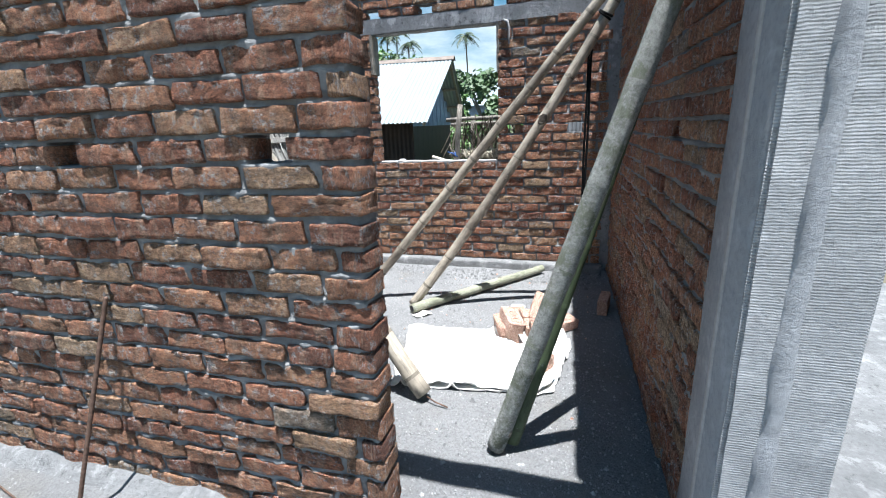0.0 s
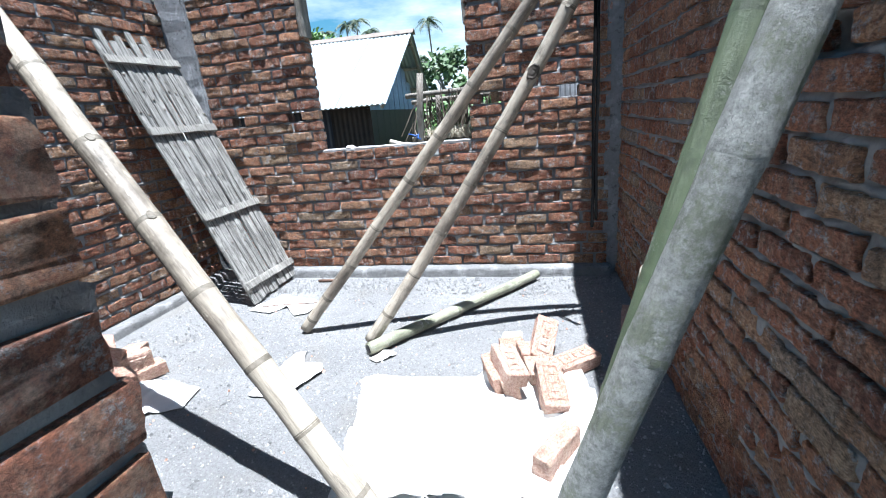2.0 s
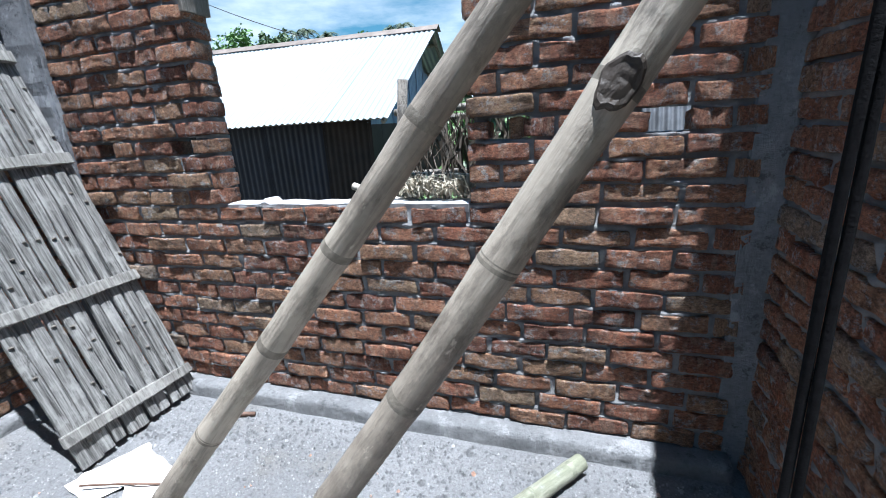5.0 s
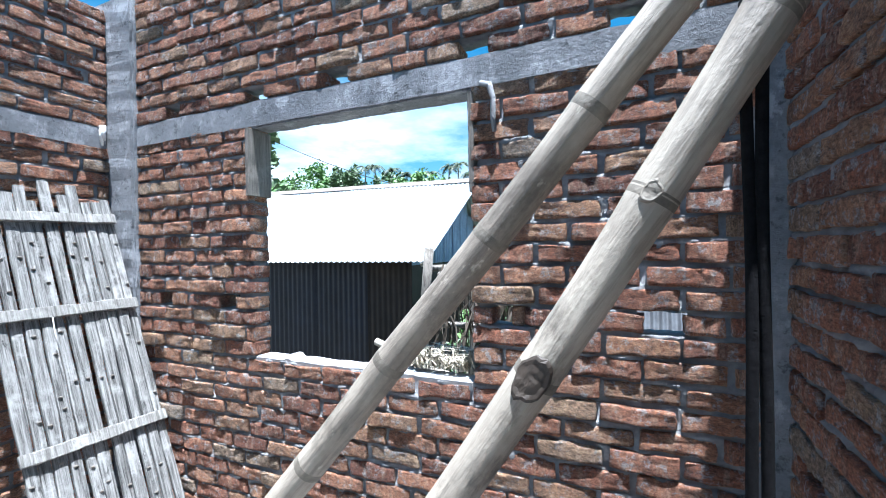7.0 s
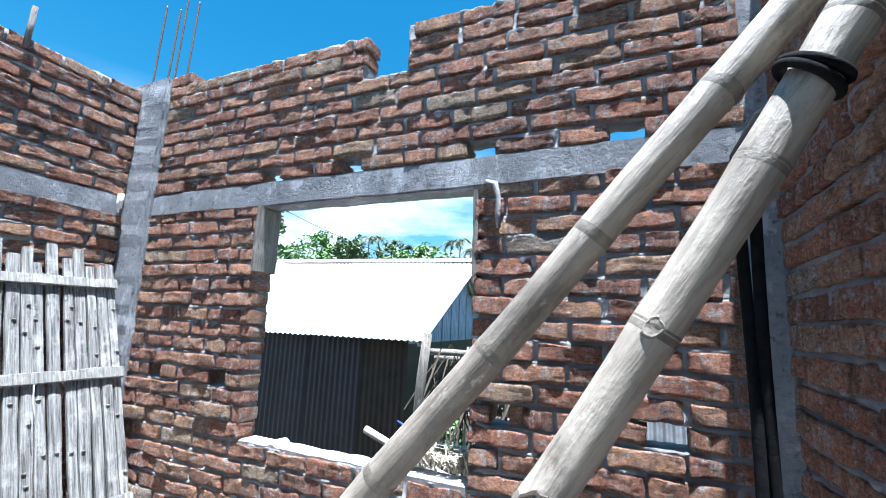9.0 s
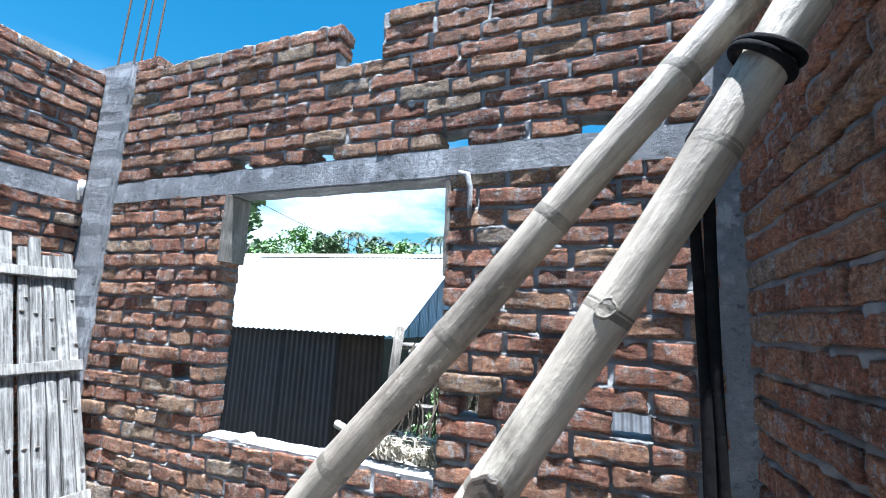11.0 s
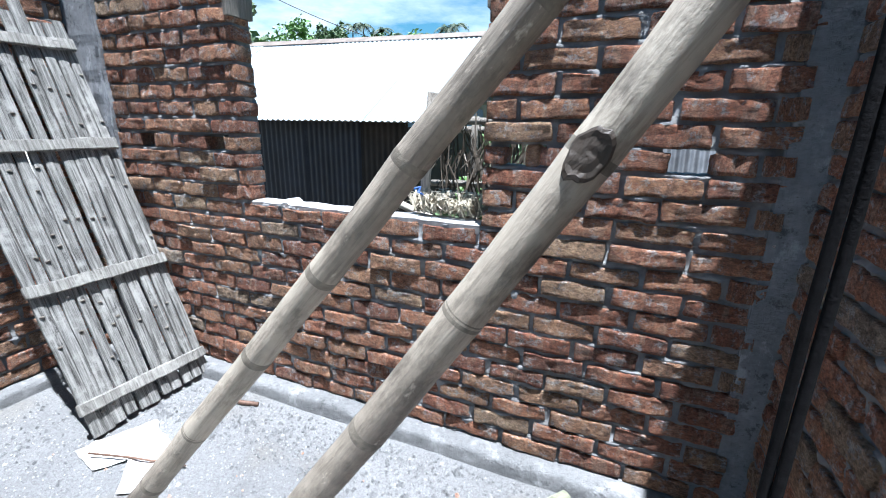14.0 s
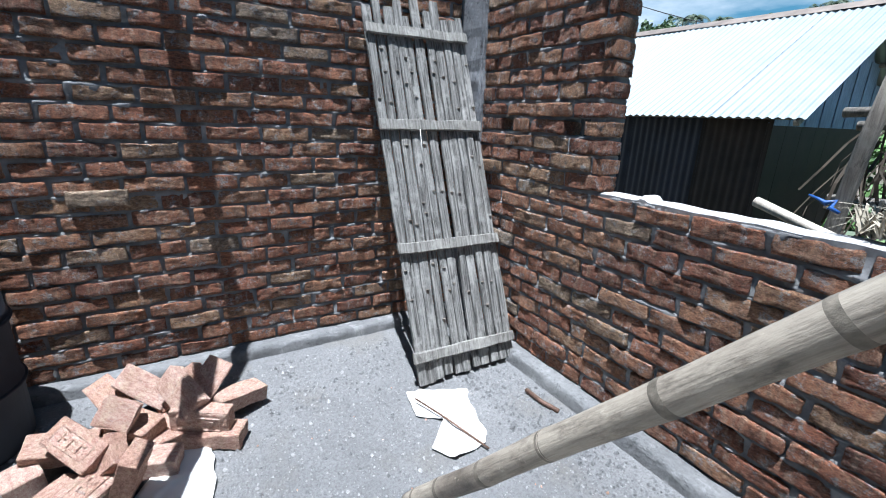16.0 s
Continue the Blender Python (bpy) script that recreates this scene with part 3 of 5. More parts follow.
# ---- bamboo ----
def scar_mesh(c, o, r, size, seed, material):
    """A cut branch stub: a ragged raised lip with a sunken middle, wrapped round the pole on its side o."""
    side = Vector((-o.y, o.x, 0))
    n, verts, faces = 22, [], []
    for q, lift in ((1.12, -0.004), (1.0, 0.003), (0.85, 0.005), (0.66, 0.003), (0.35, 0.0025), (0.12, 0.002)):
        for k in range(n):
            t = 2 * math.pi * k / n
            rag = 1 + 0.28 * noise.noise(Vector((math.cos(t) * 1.9, math.sin(t) * 1.9, seed)))
            w, h = size * 0.72 * q * rag * math.cos(t), size * q * rag * math.sin(t)
            turn = w / r
            d = o * math.cos(turn) + side * math.sin(turn)
            jag = 0.0022 * noise.noise(Vector((w * 70, h * 110, seed))) * (size / 0.04)
            verts.append(c + d * (r * 1.035 + lift * min(1.0, size / 0.035) + jag) + Vector((0, 0, h)))
    for i in range(5):
        for k in range(n):
            a, b = i * n + k, i * n + (k + 1) % n
            faces.append((a, b, b + n, a + n))
    faces.append(tuple(range(5 * n, 6 * n)))
    return mesh_from("bud_scar", verts, faces, material)


def bamboo(name, points, radius, heights, material, label, seed=1, hollow=False, taper=0.92, scars=(), wobble=0.004):
    """A pole along a bow through its points, with swollen nodes at the given heights (fractions of its length). Each node ring is a part."""
    rng = random.Random(seed)
    pts = [Vector(p) for p in points]
    a, b = pts[0], pts[-1]
    d = b - a
    length = d.length
    m = Matrix.Translation(a) @ d.to_track_quat("Z", "Y").to_matrix().to_4x4()
    mid = m.inverted() @ pts[1] if len(pts) == 3 else Vector((0, 0, length / 2))
    bend = Vector((mid.x, mid.y, 0)) / max(0.05, 4 * mid.z / length * (1 - mid.z / length))
    stops = [h * length for h in heights]

    def centre(z):
        f = z / length
        jog = sum((1 if n % 2 else -1) * 0.5 * max(0.0, 1 - abs(z - s) / 0.3) for n, s in enumerate(stops))
        return bend * 4 * f * (1 - f) + Vector((wobble * noise.noise(Vector((z * 3, seed, 0))), wobble * noise.noise(Vector((z * 3, seed, 5))), z)) + Vector((0.0025 * jog, 0, 0))

    every = sorted({0.0, length, *[length * i / 70 for i in range(71)], *[s + o for s in stops for o in (-0.022, -0.009, 0.0, 0.009, 0.022) if 0 < s + o < length]})
    zs = every[:1]
    for z in every[1:]:
        if z - zs[-1] > 0.007:
            zs.append(z)
    radii = []
    for z in zs:
        near = min([abs(z - s) for s in stops] or [1])
        radii.append(radius * (1 - (1 - taper) * z / length) * (1 + 0.036 * math.exp(-(near / 0.034) ** 2) + 0.015 * noise.noise(Vector((z * 9, seed, 2)))))
    ob = tagged(new(name, tube(name, [centre(z) for z in zs], radii, material, 24)), label, "bamboo pole")
    ob.matrix_basis = m
    for n, s in enumerate(stops):
        r = radius * (1 - (1 - taper) * s / length)
        ring = tube("node", [centre(s + o) for o in (-0.016, -0.008, -0.001, 0.003, 0.007, 0.016)], [r * 1.01, r * 1.04, r * 1.052, r * 1.037, r * 1.045, r * 1.005], NODE_BAMBOO if material is DRY_BAMBOO else material, 24, True, False)
        part("node", ring, ob)
        big = n in scars
        if big or rng.random() < 0.22:
            t = rng.uniform(0, 6.28)
            o = Vector((math.cos(t), math.sin(t), 0))
            if big:
                o = m.to_3x3().inverted() @ Vector((0.1, -1, 0.25))
                o = Vector((o.x, o.y, 0)).normalized()
            bud = scar_mesh(centre(s), o, r, 0.037 if big else 0.017, seed + n, SCAR if big else NODE_BAMBOO)
            part("bud_scar", bud, ob, "dark cut branch scar" if big else "")
    if hollow:
        # solid black disc on the end: the hollow's inner shade as plain colour
        rim = tube("hollow_end", [Vector((0, 0, 0.004)), Vector((0, 0, -0.0025))], [radius * 0.70, radius * 0.70], CABLE, 16)
        part("hollow_end", rim, ob, "black disc standing in for the shade inside the hollow")
    return ob


bamboo("bamboo_pole", [(-0.385, 2.95, 0.02), (0.593, 3.072, 1.17), (1.567, 3.09, 2.32)], 0.0355, [(z - 0.02) / 2.30 for z in (0.09, 0.23, 0.44, 0.659, 0.925, 1.148, 1.388, 1.634, 1.844, 2.08)],
       DRY_BAMBOO, "pale dry bamboo pole leaning past the window opening", 3)
bamboo("bamboo_pole", [(0.105, 2.83, 0.02), (0.88, 2.985, 1.1), (1.557, 3.02, 2.2)], 0.037, [(z - 0.02) / 2.18 for z in (0.19, 0.43, 0.67, 0.925, 1.185, 1.441, 1.703, 1.93, 2.12)],
       DRY_BAMBOO, "pale dry bamboo prop tied with black rope", 5, scars=(5,))
bamboo("bamboo_pole", [(0.145, 2.70, 0.040), (1.06, 3.84, 0.045)], 0.036, (0.07, 0.26, 0.45, 0.63, 0.81, 0.95), LYING_BAMBOO, "grey green bamboo length lying on the floor", 8, True)
bamboo("bamboo_pole", [(0.585, 1.67, 0.03), (-1.735, 2.285, 2.975)], 0.0455, (0.03, 0.10, 0.17, 0.25, 0.33, 0.42, 0.51, 0.60, 0.69, 0.78, 0.87, 0.95), DRY_BAMBOO, "thick dry bamboo pole leaning on the brick wall", 13, True)
bamboo("bamboo_pole", [(1.017, 1.38, 0.02), (1.645, 1.35, 2.03)], 0.039, (0.05, 0.20, 0.26, 0.42, 0.58, 0.74, 0.90), GREEN_BAMBOO, "green bamboo prop caked in grey cement", 21)
bamboo("bamboo_pole", [(1.077, 1.437, 0.02), (1.64, 1.70, 1.92)], 0.038, (0.04, 0.19, 0.34, 0.47, 0.593, 0.72, 0.85), FRESH_BAMBOO, "smooth green bamboo prop behind the cement caked one", 22)


# ---- rope on the prop ----
def rope():
    root = tagged(new("rope"), "black twisted rope tied round a bamboo prop and hanging", "rope")
    axis = Vector((0.62, -0.02, 1.0)).normalized()
    c = Vector((1.455, 3.02, 2.035))
    a = axis.orthogonal().normalized()
    b = axis.cross(a)
    for n in range(2):
        pts = []
        for i in range(25):
            t = 2 * math.pi * i / 24
            pts.append(c + axis * (0.015 * n + 0.008 * math.sin(t + n)) + (a * math.cos(t) + b * math.sin(t)) * 0.0415)
        part("coil", tube("coil", pts, [0.0072] * 25, ROPE, 8), root)
    for n, (ox, low) in enumerate(((0.0, 0.62), (0.022, 0.66))):
        pts = [c + Vector((0.0, 0.03, 0.0)), Vector((1.40 + ox, 3.045, 2.0))]
        for i in range(120):
            z = 1.94 + (low - 1.94) * i / 119
            pts.append(Vector((1.37 + ox * 0.75 + 0.002 * math.sin(z * 9 + n * 2.1), 3.04 + 0.004 * math.cos(z * 7 + n * 3.1), z)))
        part("strand", tube("strand", pts, [0.0078] * len(pts), ROPE, 8), root)
    return root


rope()


# ---- plank shutter ----
def shutter():
    length = 2.12
    lean = math.degrees(math.atan2(0.39, 1.0))
    root = tagged(new("plank_shutter"), "weathered grey plank shutter with four battens leaning in the corner", "shutter")
    # local x across, local z up the boards, local y away from the room
    root.matrix_basis = pose(-1.022, 3.305, 0.02, 0, -lean, 0) @ pose(0, 0, 0, 0, 0, 90)
    rng = random.Random(4)
    x = 0.0
    for i, w in enumerate((0.056, 0.050, 0.061, 0.054, 0.052, 0.058, 0.049, 0.060, 0.053, 0.057, 0.050)):
        bm = bmesh.new()
        n, high = 16, length + rng.uniform(-0.10, 0.03)
        lo, hi = [], []
        for k in range(n + 1):
            z = high * k / n - high / 2
            l = -w / 2 + 0.004 + 0.006 * noise.noise(Vector((z * 5, i * 3.1, 0)))
            r = w / 2 - 0.004 + 0.006 * noise.noise(Vector((z * 5, i * 3.1, 8)))
            y = 0.006 * noise.noise(Vector((z * 2, i * 7.7, 3)))
            z += 0.012 * rng.uniform(-1, 1) if k in (0, n) else 0
            lo.append([bm.verts.new((l, y - 0.008, z)), bm.verts.new((0, y - 0.011, z)), bm.verts.new((r, y - 0.008, z))])
            hi.append([bm.verts.new((l, y + 0.008, z)), bm.verts.new((0, y + 0.008, z)), bm.verts.new((r, y + 0.008, z))])
        for k in range(n):
            for q in range(2):
                bm.faces.new((lo[k][q], lo[k][q + 1], lo[k + 1][q + 1], lo[k + 1][q]))
                bm.faces.new((hi[k][q], hi[k + 1][q], hi[k + 1][q + 1], hi[k][q + 1]))
            bm.faces.new((lo[k][0], lo[k + 1][0], hi[k + 1][0], hi[k][0]))
            bm.faces.new((lo[k][2], hi[k][2], hi[k + 1][2], lo[k + 1][2]))
        for k in (0, n):
            bm.faces.new((lo[k][0], lo[k][1], lo[k][2], hi[k][2], hi[k][1], hi[k][0]))
        plank = part("plank", finish(bm, "plank", OLD_WOOD), root, "", pose(x + w / 2, rng.uniform(-0.004, 0.004), high / 2, 0, rng.uniform(-0.5, 0.5), 0))
        for z in (0.12, 0.30, 0.46, 0.62, 0.86, 0.99, 1.18, 1.30, 1.52, 1.66, 1.80):
            if rng.random() < 0.42:
                knot = box_bm(0.020, 0.014, 0.011, 0.005, 0, 0.002, z * 9)
                part("knot", finish(knot, "knot", FRAME_WOOD), plank, "", pose(rng.uniform(-0.012, 0.012), -0.013, z - high / 2 + rng.uniform(-0.04, 0.04)))
        x += w + (0.017 if i == 5 else 0.0025)
    for z in (0.135, 0.715, 1.385, 1.915):
        bm = box_bm(0.65 + rng.uniform(-0.01, 0.02), 0.022, 0.058, 0.004, 10, 0.006, z * 5)
        part("batten", finish(bm, "batten", BATTEN), root, "pale wooden batten", pose(0.315, -0.026, z, 0, rng.uniform(-1, 1), 0))
    return root


shutter()


# ---- window: sill, frame boards ----
def sill():
    """A lumpy mortar cap on the sill bricks."""
    n, verts, faces = 60, [], []
    for i in range(n + 1):
        x = -0.60 + 1.20 * i / n
        h = 0.010 + 0.010 * noise.noise(Vector((x * 9, 1, 0))) + (0.02 if -0.42 < x < -0.36 else 0)
        f = 4.006 + 0.010 * noise.noise(Vector((x * 14, 5, 0)))
        verts += [(x, f, SILL_Z - 0.03), (x, f - 0.004, SILL_Z + h * 0.5), (x, f + 0.02, SILL_Z + h), (x, 4.10, SILL_Z + h * 0.9), (x, 4.125, SILL_Z - 0.03)]
    for i in range(n):
        for k in range(4):
            q = i * 5 + k
            faces.append((q, q + 5, q + 6, q + 1))
    faces += [(0, 1, 2, 3, 4), tuple(n * 5 + k for k in (4, 3, 2, 1, 0))]
    return tagged(new("window_sill", mesh_from("window_sill", verts, faces, PALE_MORTAR)), "pale lumpy mortar sill of the window opening", "sill", kind="structure")


sill()


def frame_board(x, z0, width, label):
    bm = box_bm(0.024, width, 2.25 - z0, 0.003, 8, 0.004, x * 9)
    ob = tagged(new("frame_board", finish(bm, "frame_board", FRAME_WOOD)), label, "board")
    ob.location = (x, 4.045, (2.25 + z0) / 2)


frame_board(-0.612, 1.90, 0.155, "old grey formwork board nailed inside the window opening")
frame_board(0.612, 1.84, 0.10, "narrow old formwork board nailed inside the window opening")


def hanging_rag():
    pts = [(0.66, 3.985, 2.27), (0.70, 3.975, 2.255), (0.715, 3.975, 2.20), (0.712, 3.98, 2.13), (0.718, 3.98, 2.07)]
    tagged(new("cord", tube("cord", pts, [0.012, 0.014, 0.011, 0.012, 0.009], MORTAR, 7)), "grey mortar caked cord hanging beside the window", "cord")


hanging_rag()


def rag():
    """A knotted scrap of pale cloth hung on the edge of the lintel band."""
    root = tagged(new("rag"), "knotted pale rag hanging beside the corner column", "rag")
    for n, (x, low) in enumerate(((0.0, 0.11), (0.022, 0.085))):
        pts = [(x * 0.3, 0, 0), (x + 0.006, -0.012, -0.02), (x, -0.010, -low * 0.6), (x - 0.004, -0.004, -low)]
        part("tail", tube("tail", pts, [0.010, 0.015, 0.012, 0.007], SACK, 8), root)
    part("knot", finish(box_bm(0.035, 0.03, 0.03, 0.010, 2, 0.006, 3.0, 2), "knot", SACK, True), root)
    root.location = (-1.765, 3.92, 2.385)


rag()


def proud_brick():
    """One pale brick that stands proud of the west wall."""
    vs, fs = BRICK_SHAPES[3]
    ob = tagged(new("brick", mesh_from("proud_brick", vs, fs, PALE_BRICK, True)), "pale tan brick standing proud of the wall face", "brick")
    ob.matrix_basis = pose(-1.772, 2.02, 0.951, 0, 0, 90)


proud_brick()


def hole_filling():
    """What stands in and behind the put-log holes beside the window."""
    stub = tagged(new("brick", finish(box_bm(0.05, 0.075, 0.076, 0.005, 2, 0.004, 8.0), "brick", BRICK)), "broken brick piece standing upright in a wall hole", "brick")
    stub.location = (0.79, 4.055, 1.341)
    me = corrugated("tin_scrap", 0.62, 0.70, 0.04, 0.010, DULL_TIN)
    tin = tagged(new("tin_scrap", me), "dull grey corrugated tin scrap leaning outside the wall", "tin sheet")
    tin.matrix_basis = pose(1.05, 4.60, 0.92, 72, 0, 0)
    stay = tagged(new("wooden_stake", tube("wooden_stake", [(1.33, 4.80, -0.55), (1.33, 4.84, 1.5)], [0.03, 0.026], FRAME_WOOD, 8)), "rough stake driven into the earth behind the tin scrap", "stake")


# ---- starter bars ----
def rebar(points, radius, label, material=None):
    pts = [Vector(p) for p in points]
    path, radii = [], []
    for a, b in zip(pts, pts[1:]):
        n = max(2, int((b - a).length / 0.008))
        for i in range(n):
            path.append(a.lerp(b, i / n))
            radii.append(radius * (1.12 if len(path) % 2 else 0.94))
    path.append(pts[-1])
    radii.append(radius)
    return tagged(new("steel_bar", tube("steel_bar", path, radii, material or RUST, 7)), label, "steel bar")


for x, y, h in ((-1.80, 4.01, 0.62), (-1.72, 4.10, 0.72), (-1.64, 4.01, 0.55), (-1.59, 4.10, 0.66)):
    tagged(rebar([(x, y, 3.1), (x + 0.01, y + 0.01, 3.2 + h)], 0.006, "thin rusty starter bar standing out of the column"), group="starter bars of the corner column")
rebar([(-0.475, 0.64, 0.0), (-0.32, 0.845, 0.845)], 0.008, "ribbed steel bar leaning on the brick wall")
tagged(new("wooden_stake", tube("wooden_stake", [(-1.77, 3.33, 3.05), (-1.77, 3.335, 3.30)], [0.016, 0.014], FRAME_WOOD, 8)), "short grey stake standing on the wall top", "stake")


# ---- column dressing ----
def torn_strip():
    """The raised strip of rough mortar down the column's front."""
    n, verts, faces = 70, [], []
    for i in range(n + 1):
        z = 0.0 + 2.9 * i / n
        x = 1.81 + 0.012 * noise.noise(Vector((z * 3, 0, 1)))
        w = 0.028 + 0.010 * noise.noise(Vector((z * 7, 3, 1)))
        o = 0.010 + 0.008 * noise.noise(Vector((z * 11, 6, 1)))
        verts += [(x - w, 0.904, z), (x - w * 0.6, 0.900 - o, z), (x + w * 0.5, 0.900 - o * 0.8, z), (x + w, 0.904, z)]
    for i in range(n):
        for k in range(3):
            q = i * 4 + k
            faces.append((q, q + 1, q + 5, q + 4))
    tagged(new("mortar_strip", mesh_from("mortar_strip", verts, faces, SMOOTH_RENDER, True)), "raised smooth cement strip down the combed column", "trim", kind="structure")


torn_strip()


def side_render():
    """Trowelled render on the side of the column with a paler seam."""
    for name, y0, y1, mat, lift, label in (("render_side", 0.915, 1.175, SMOOTH_RENDER, 0.010, "smooth trowelled cement on the column side"), ("render_seam", 1.015, 1.05, PALE_MORTAR, 0.013, "pale cement seam on the column side")):
        n, verts, faces = 60, [], []
        for i in range(n + 1):
            z = 3.1 * i / n
            j = 0.006 * noise.noise(Vector((z * 4, y0, 1)))
            k = 0.014 * noise.noise(Vector((z * 5, y1, 4))) if y1 > 1.1 else j
            verts += [(1.71, y0 + j, z), (1.705 - lift, y0 + 0.006 + j, z), (1.705 - lift - 0.002 * noise.noise(Vector((z * 6, 2, 2))), y1 - 0.006 + k, z), (1.71, y1 + k, z)]
        for i in range(n):
            for q in range(3):
                a = i * 4 + q
                faces.append((a, a + 4, a + 5, a + 1))
        tagged(new(name, mesh_from(name, verts, faces, mat, True)), label, "trim", kind="structure")


side_render()


def skirt():
    """The uneven mortar splash along the foot of the front wall."""
    n, verts, faces = 150, [], []
    for i in range(n + 1):
        x = -2.6 + 3.355 * i / n
        r = 0.07 + 0.04 * noise.noise(Vector((x * 5, 1, 1))) + 0.02 * noise.noise(Vector((x * 17, 1, 1)))
        h = 0.035 + 0.025 * noise.noise(Vector((x * 7, 4, 1)))
        verts += [(x, 0.87, h + 0.01), (x, 0.845, h), (x, 0.845 - r * 0.5, h * 0.35 + 0.006 * noise.noise(Vector((x * 40, 2, 2)))), (x, 0.845 - r, -0.006)]
    for i in range(n):
        for k in range(3):
            q = i * 4 + k
            faces.append((q, q + 1, q + 5, q + 4))
    tagged(new("mortar_skirt", mesh_from("mortar_skirt", verts, faces, KERB, True)), "rough mortar splashed along the foot of the wall", "trim", kind="structure")


skirt()


# ---- loose bricks ----
def loose_brick(seed, length=0.24, frog=True, label="loose pink red brick with a stamped frog", writing=0):
    """A fresh brick with its frog and unreadable stamped letters, its frog facing local -y; lies along local x."""
    vs, fs = rough_brick(seed, length, 0.072, 0.112, 0.0035)
    root = tagged(new("brick", mesh_from("loose_brick", [v - Vector((0, 0.036, 0)) for v in vs], fs, LOOSE_BRICK)), label, "brick")
    if frog:
        outer, inner = [], []
        for sx, sz in ((-1, -1), (1, -1), (1, 1), (-1, 1)):
            outer.append(Vector((sx * length * 0.36, -0.0415, sz * 0.03)))
            inner.append(Vector((sx * length * 0.34, -0.0375, sz * 0.026)))
        verts = outer + inner + [Vector((v.x * 1.05, -0.034, v.z * 1.12)) for v in outer]
        faces = [(8 + i, 8 + (i + 1) % 4, (i + 1) % 4, i) for i in range(4)] + [(i, (i + 1) % 4, 4 + (i + 1) % 4, 4 + i) for i in range(4)] + [(4, 5, 6, 7)]
        part("frog", mesh_from("frog", verts, faces, LOOSE_BRICK), root)
        rng = random.Random(seed)
        for n, x in enumerate((-0.05, -0.005, 0.04)):
            stem = box_bm(0.006, 0.006, 0.034, 0.001)
            bar = part("stamp", finish(stem, "stamp", LOOSE_BRICK), root, "", pose(x, -0.040, 0))
            arm = box_bm(0.022, 0.006, 0.006, 0.001)
            part("stamp", finish(arm, "stamp", LOOSE_BRICK), root, "", pose(x + 0.010, -0.040, rng.choice((-0.014, 0.0, 0.014))))
    return root


frog_brick = loose_brick(40)
plain_brick = loose_brick(41, 0.235, False, "loose pink red brick with rough sides")
bat = loose_brick(42, 0.13, False, "broken half brick with crumbled end")
# (kind, place, turns): flat side up is a turn of -90 about x
PILE_A = [
    (frog_brick, (-1.055, 1.930, 0.165), (-58, 12, 38)), (frog_brick, (-0.886, 2.095, 0.115), (-62, -62, 40)), (frog_brick, (-0.865, 1.944, 0.085), (-70, 8, 150)),
    (frog_brick, (-1.103, 2.329, 0.115), (4, 4, 62)), (plain_brick, (-1.244, 2.478, 0.085), (-88, 10, 118)), (plain_brick, (-1.373, 2.120, 0.16), (-50, 30, 60)),
    (plain_brick, (-1.319, 2.254, 0.15), (-40, -35, 80)), (plain_brick, (-1.429, 1.984, 0.11), (-70, 14, 30)), (bat, (-1.089, 1.751, 0.06), (-85, 0, 20)),
    (plain_brick, (-1.073, 2.368, 0.037), (-90, 0, 65)), (plain_brick, (-0.934, 1.844, 0.037), (-90, 0, 140)), (plain_brick, (-1.189, 2.168, 0.037), (-90, 0, 20)),
    (plain_brick, (-1.250, 1.961, 0.037), (-90, 0, 100)), (plain_brick, (-1.016, 2.126, 0.04), (-90, 0, 75)), (plain_brick, (-1.197, 2.076, 0.11), (-80, 5, 45)), (bat, (-1.302, 2.405, 0.037), (-90, 0, 10)),
    (plain_brick, (-1.192, 2.265, 0.20), (-35, 20, 25)), (plain_brick, (-1.279, 2.357, 0.165), (-60, -25, 140)), (bat, (-1.151, 2.046, 0.20), (-30, 25, 70)),
    (plain_brick, (-1.164, 1.857, 0.10), (-75, 10, 85)), (bat, (-0.993, 2.023, 0.13), (-40, 30, 10)),
]
PILE_B = [
    (plain_brick, (0.880, 2.481, 0.058), (-8, 0, 112)), (plain_brick, (0.925, 2.460, 0.06), (-10, 0, 112)), (frog_brick, (0.950, 2.451, 0.135), (-78, -6, 112)),
    (frog_brick, (1.137, 2.366, 0.085), (-82, -18, 100)), (frog_brick, (1.254, 2.638, 0.045), (-86, 0, 38)), (frog_brick, (1.104, 2.753, 0.10), (-62, -30, 78)),
    (bat, (1.037, 2.702, 0.05), (-80, 10, 20)), (bat, (0.942, 2.774, 0.037), (-90, 0, 15)), (plain_brick, (1.071, 2.600, 0.037), (-90, 0, 105)),
]
OTHERS = [(plain_brick, (1.151, 2.019, 0.05), (0, 0, 60)), (plain_brick, (1.568, 3.046, 0.057), (0, 0, 80))]
used = set()
for group, rows in (("heap of loose bricks by the west wall", PILE_A), ("heap of loose bricks on the sack", PILE_B), ("", OTHERS)):
    for kind, place, turns in rows:
        m = pose(*place, *turns)
        if kind not in used:
            used.add(kind)
            kind.matrix_basis = m
            ob = kind
        else:
            ob = copy_thing(kind, m)
        if group:
            ob["group"] = group
dark_bit = tagged(new("stone", finish(box_bm(0.12, 0.09, 0.03, 0.012, 2, 0.012, 3), "stone", STONE)), "flat pale grey stone lying on the floor", "stone")
dark_bit.location = (0.933, 2.930, 0.014)


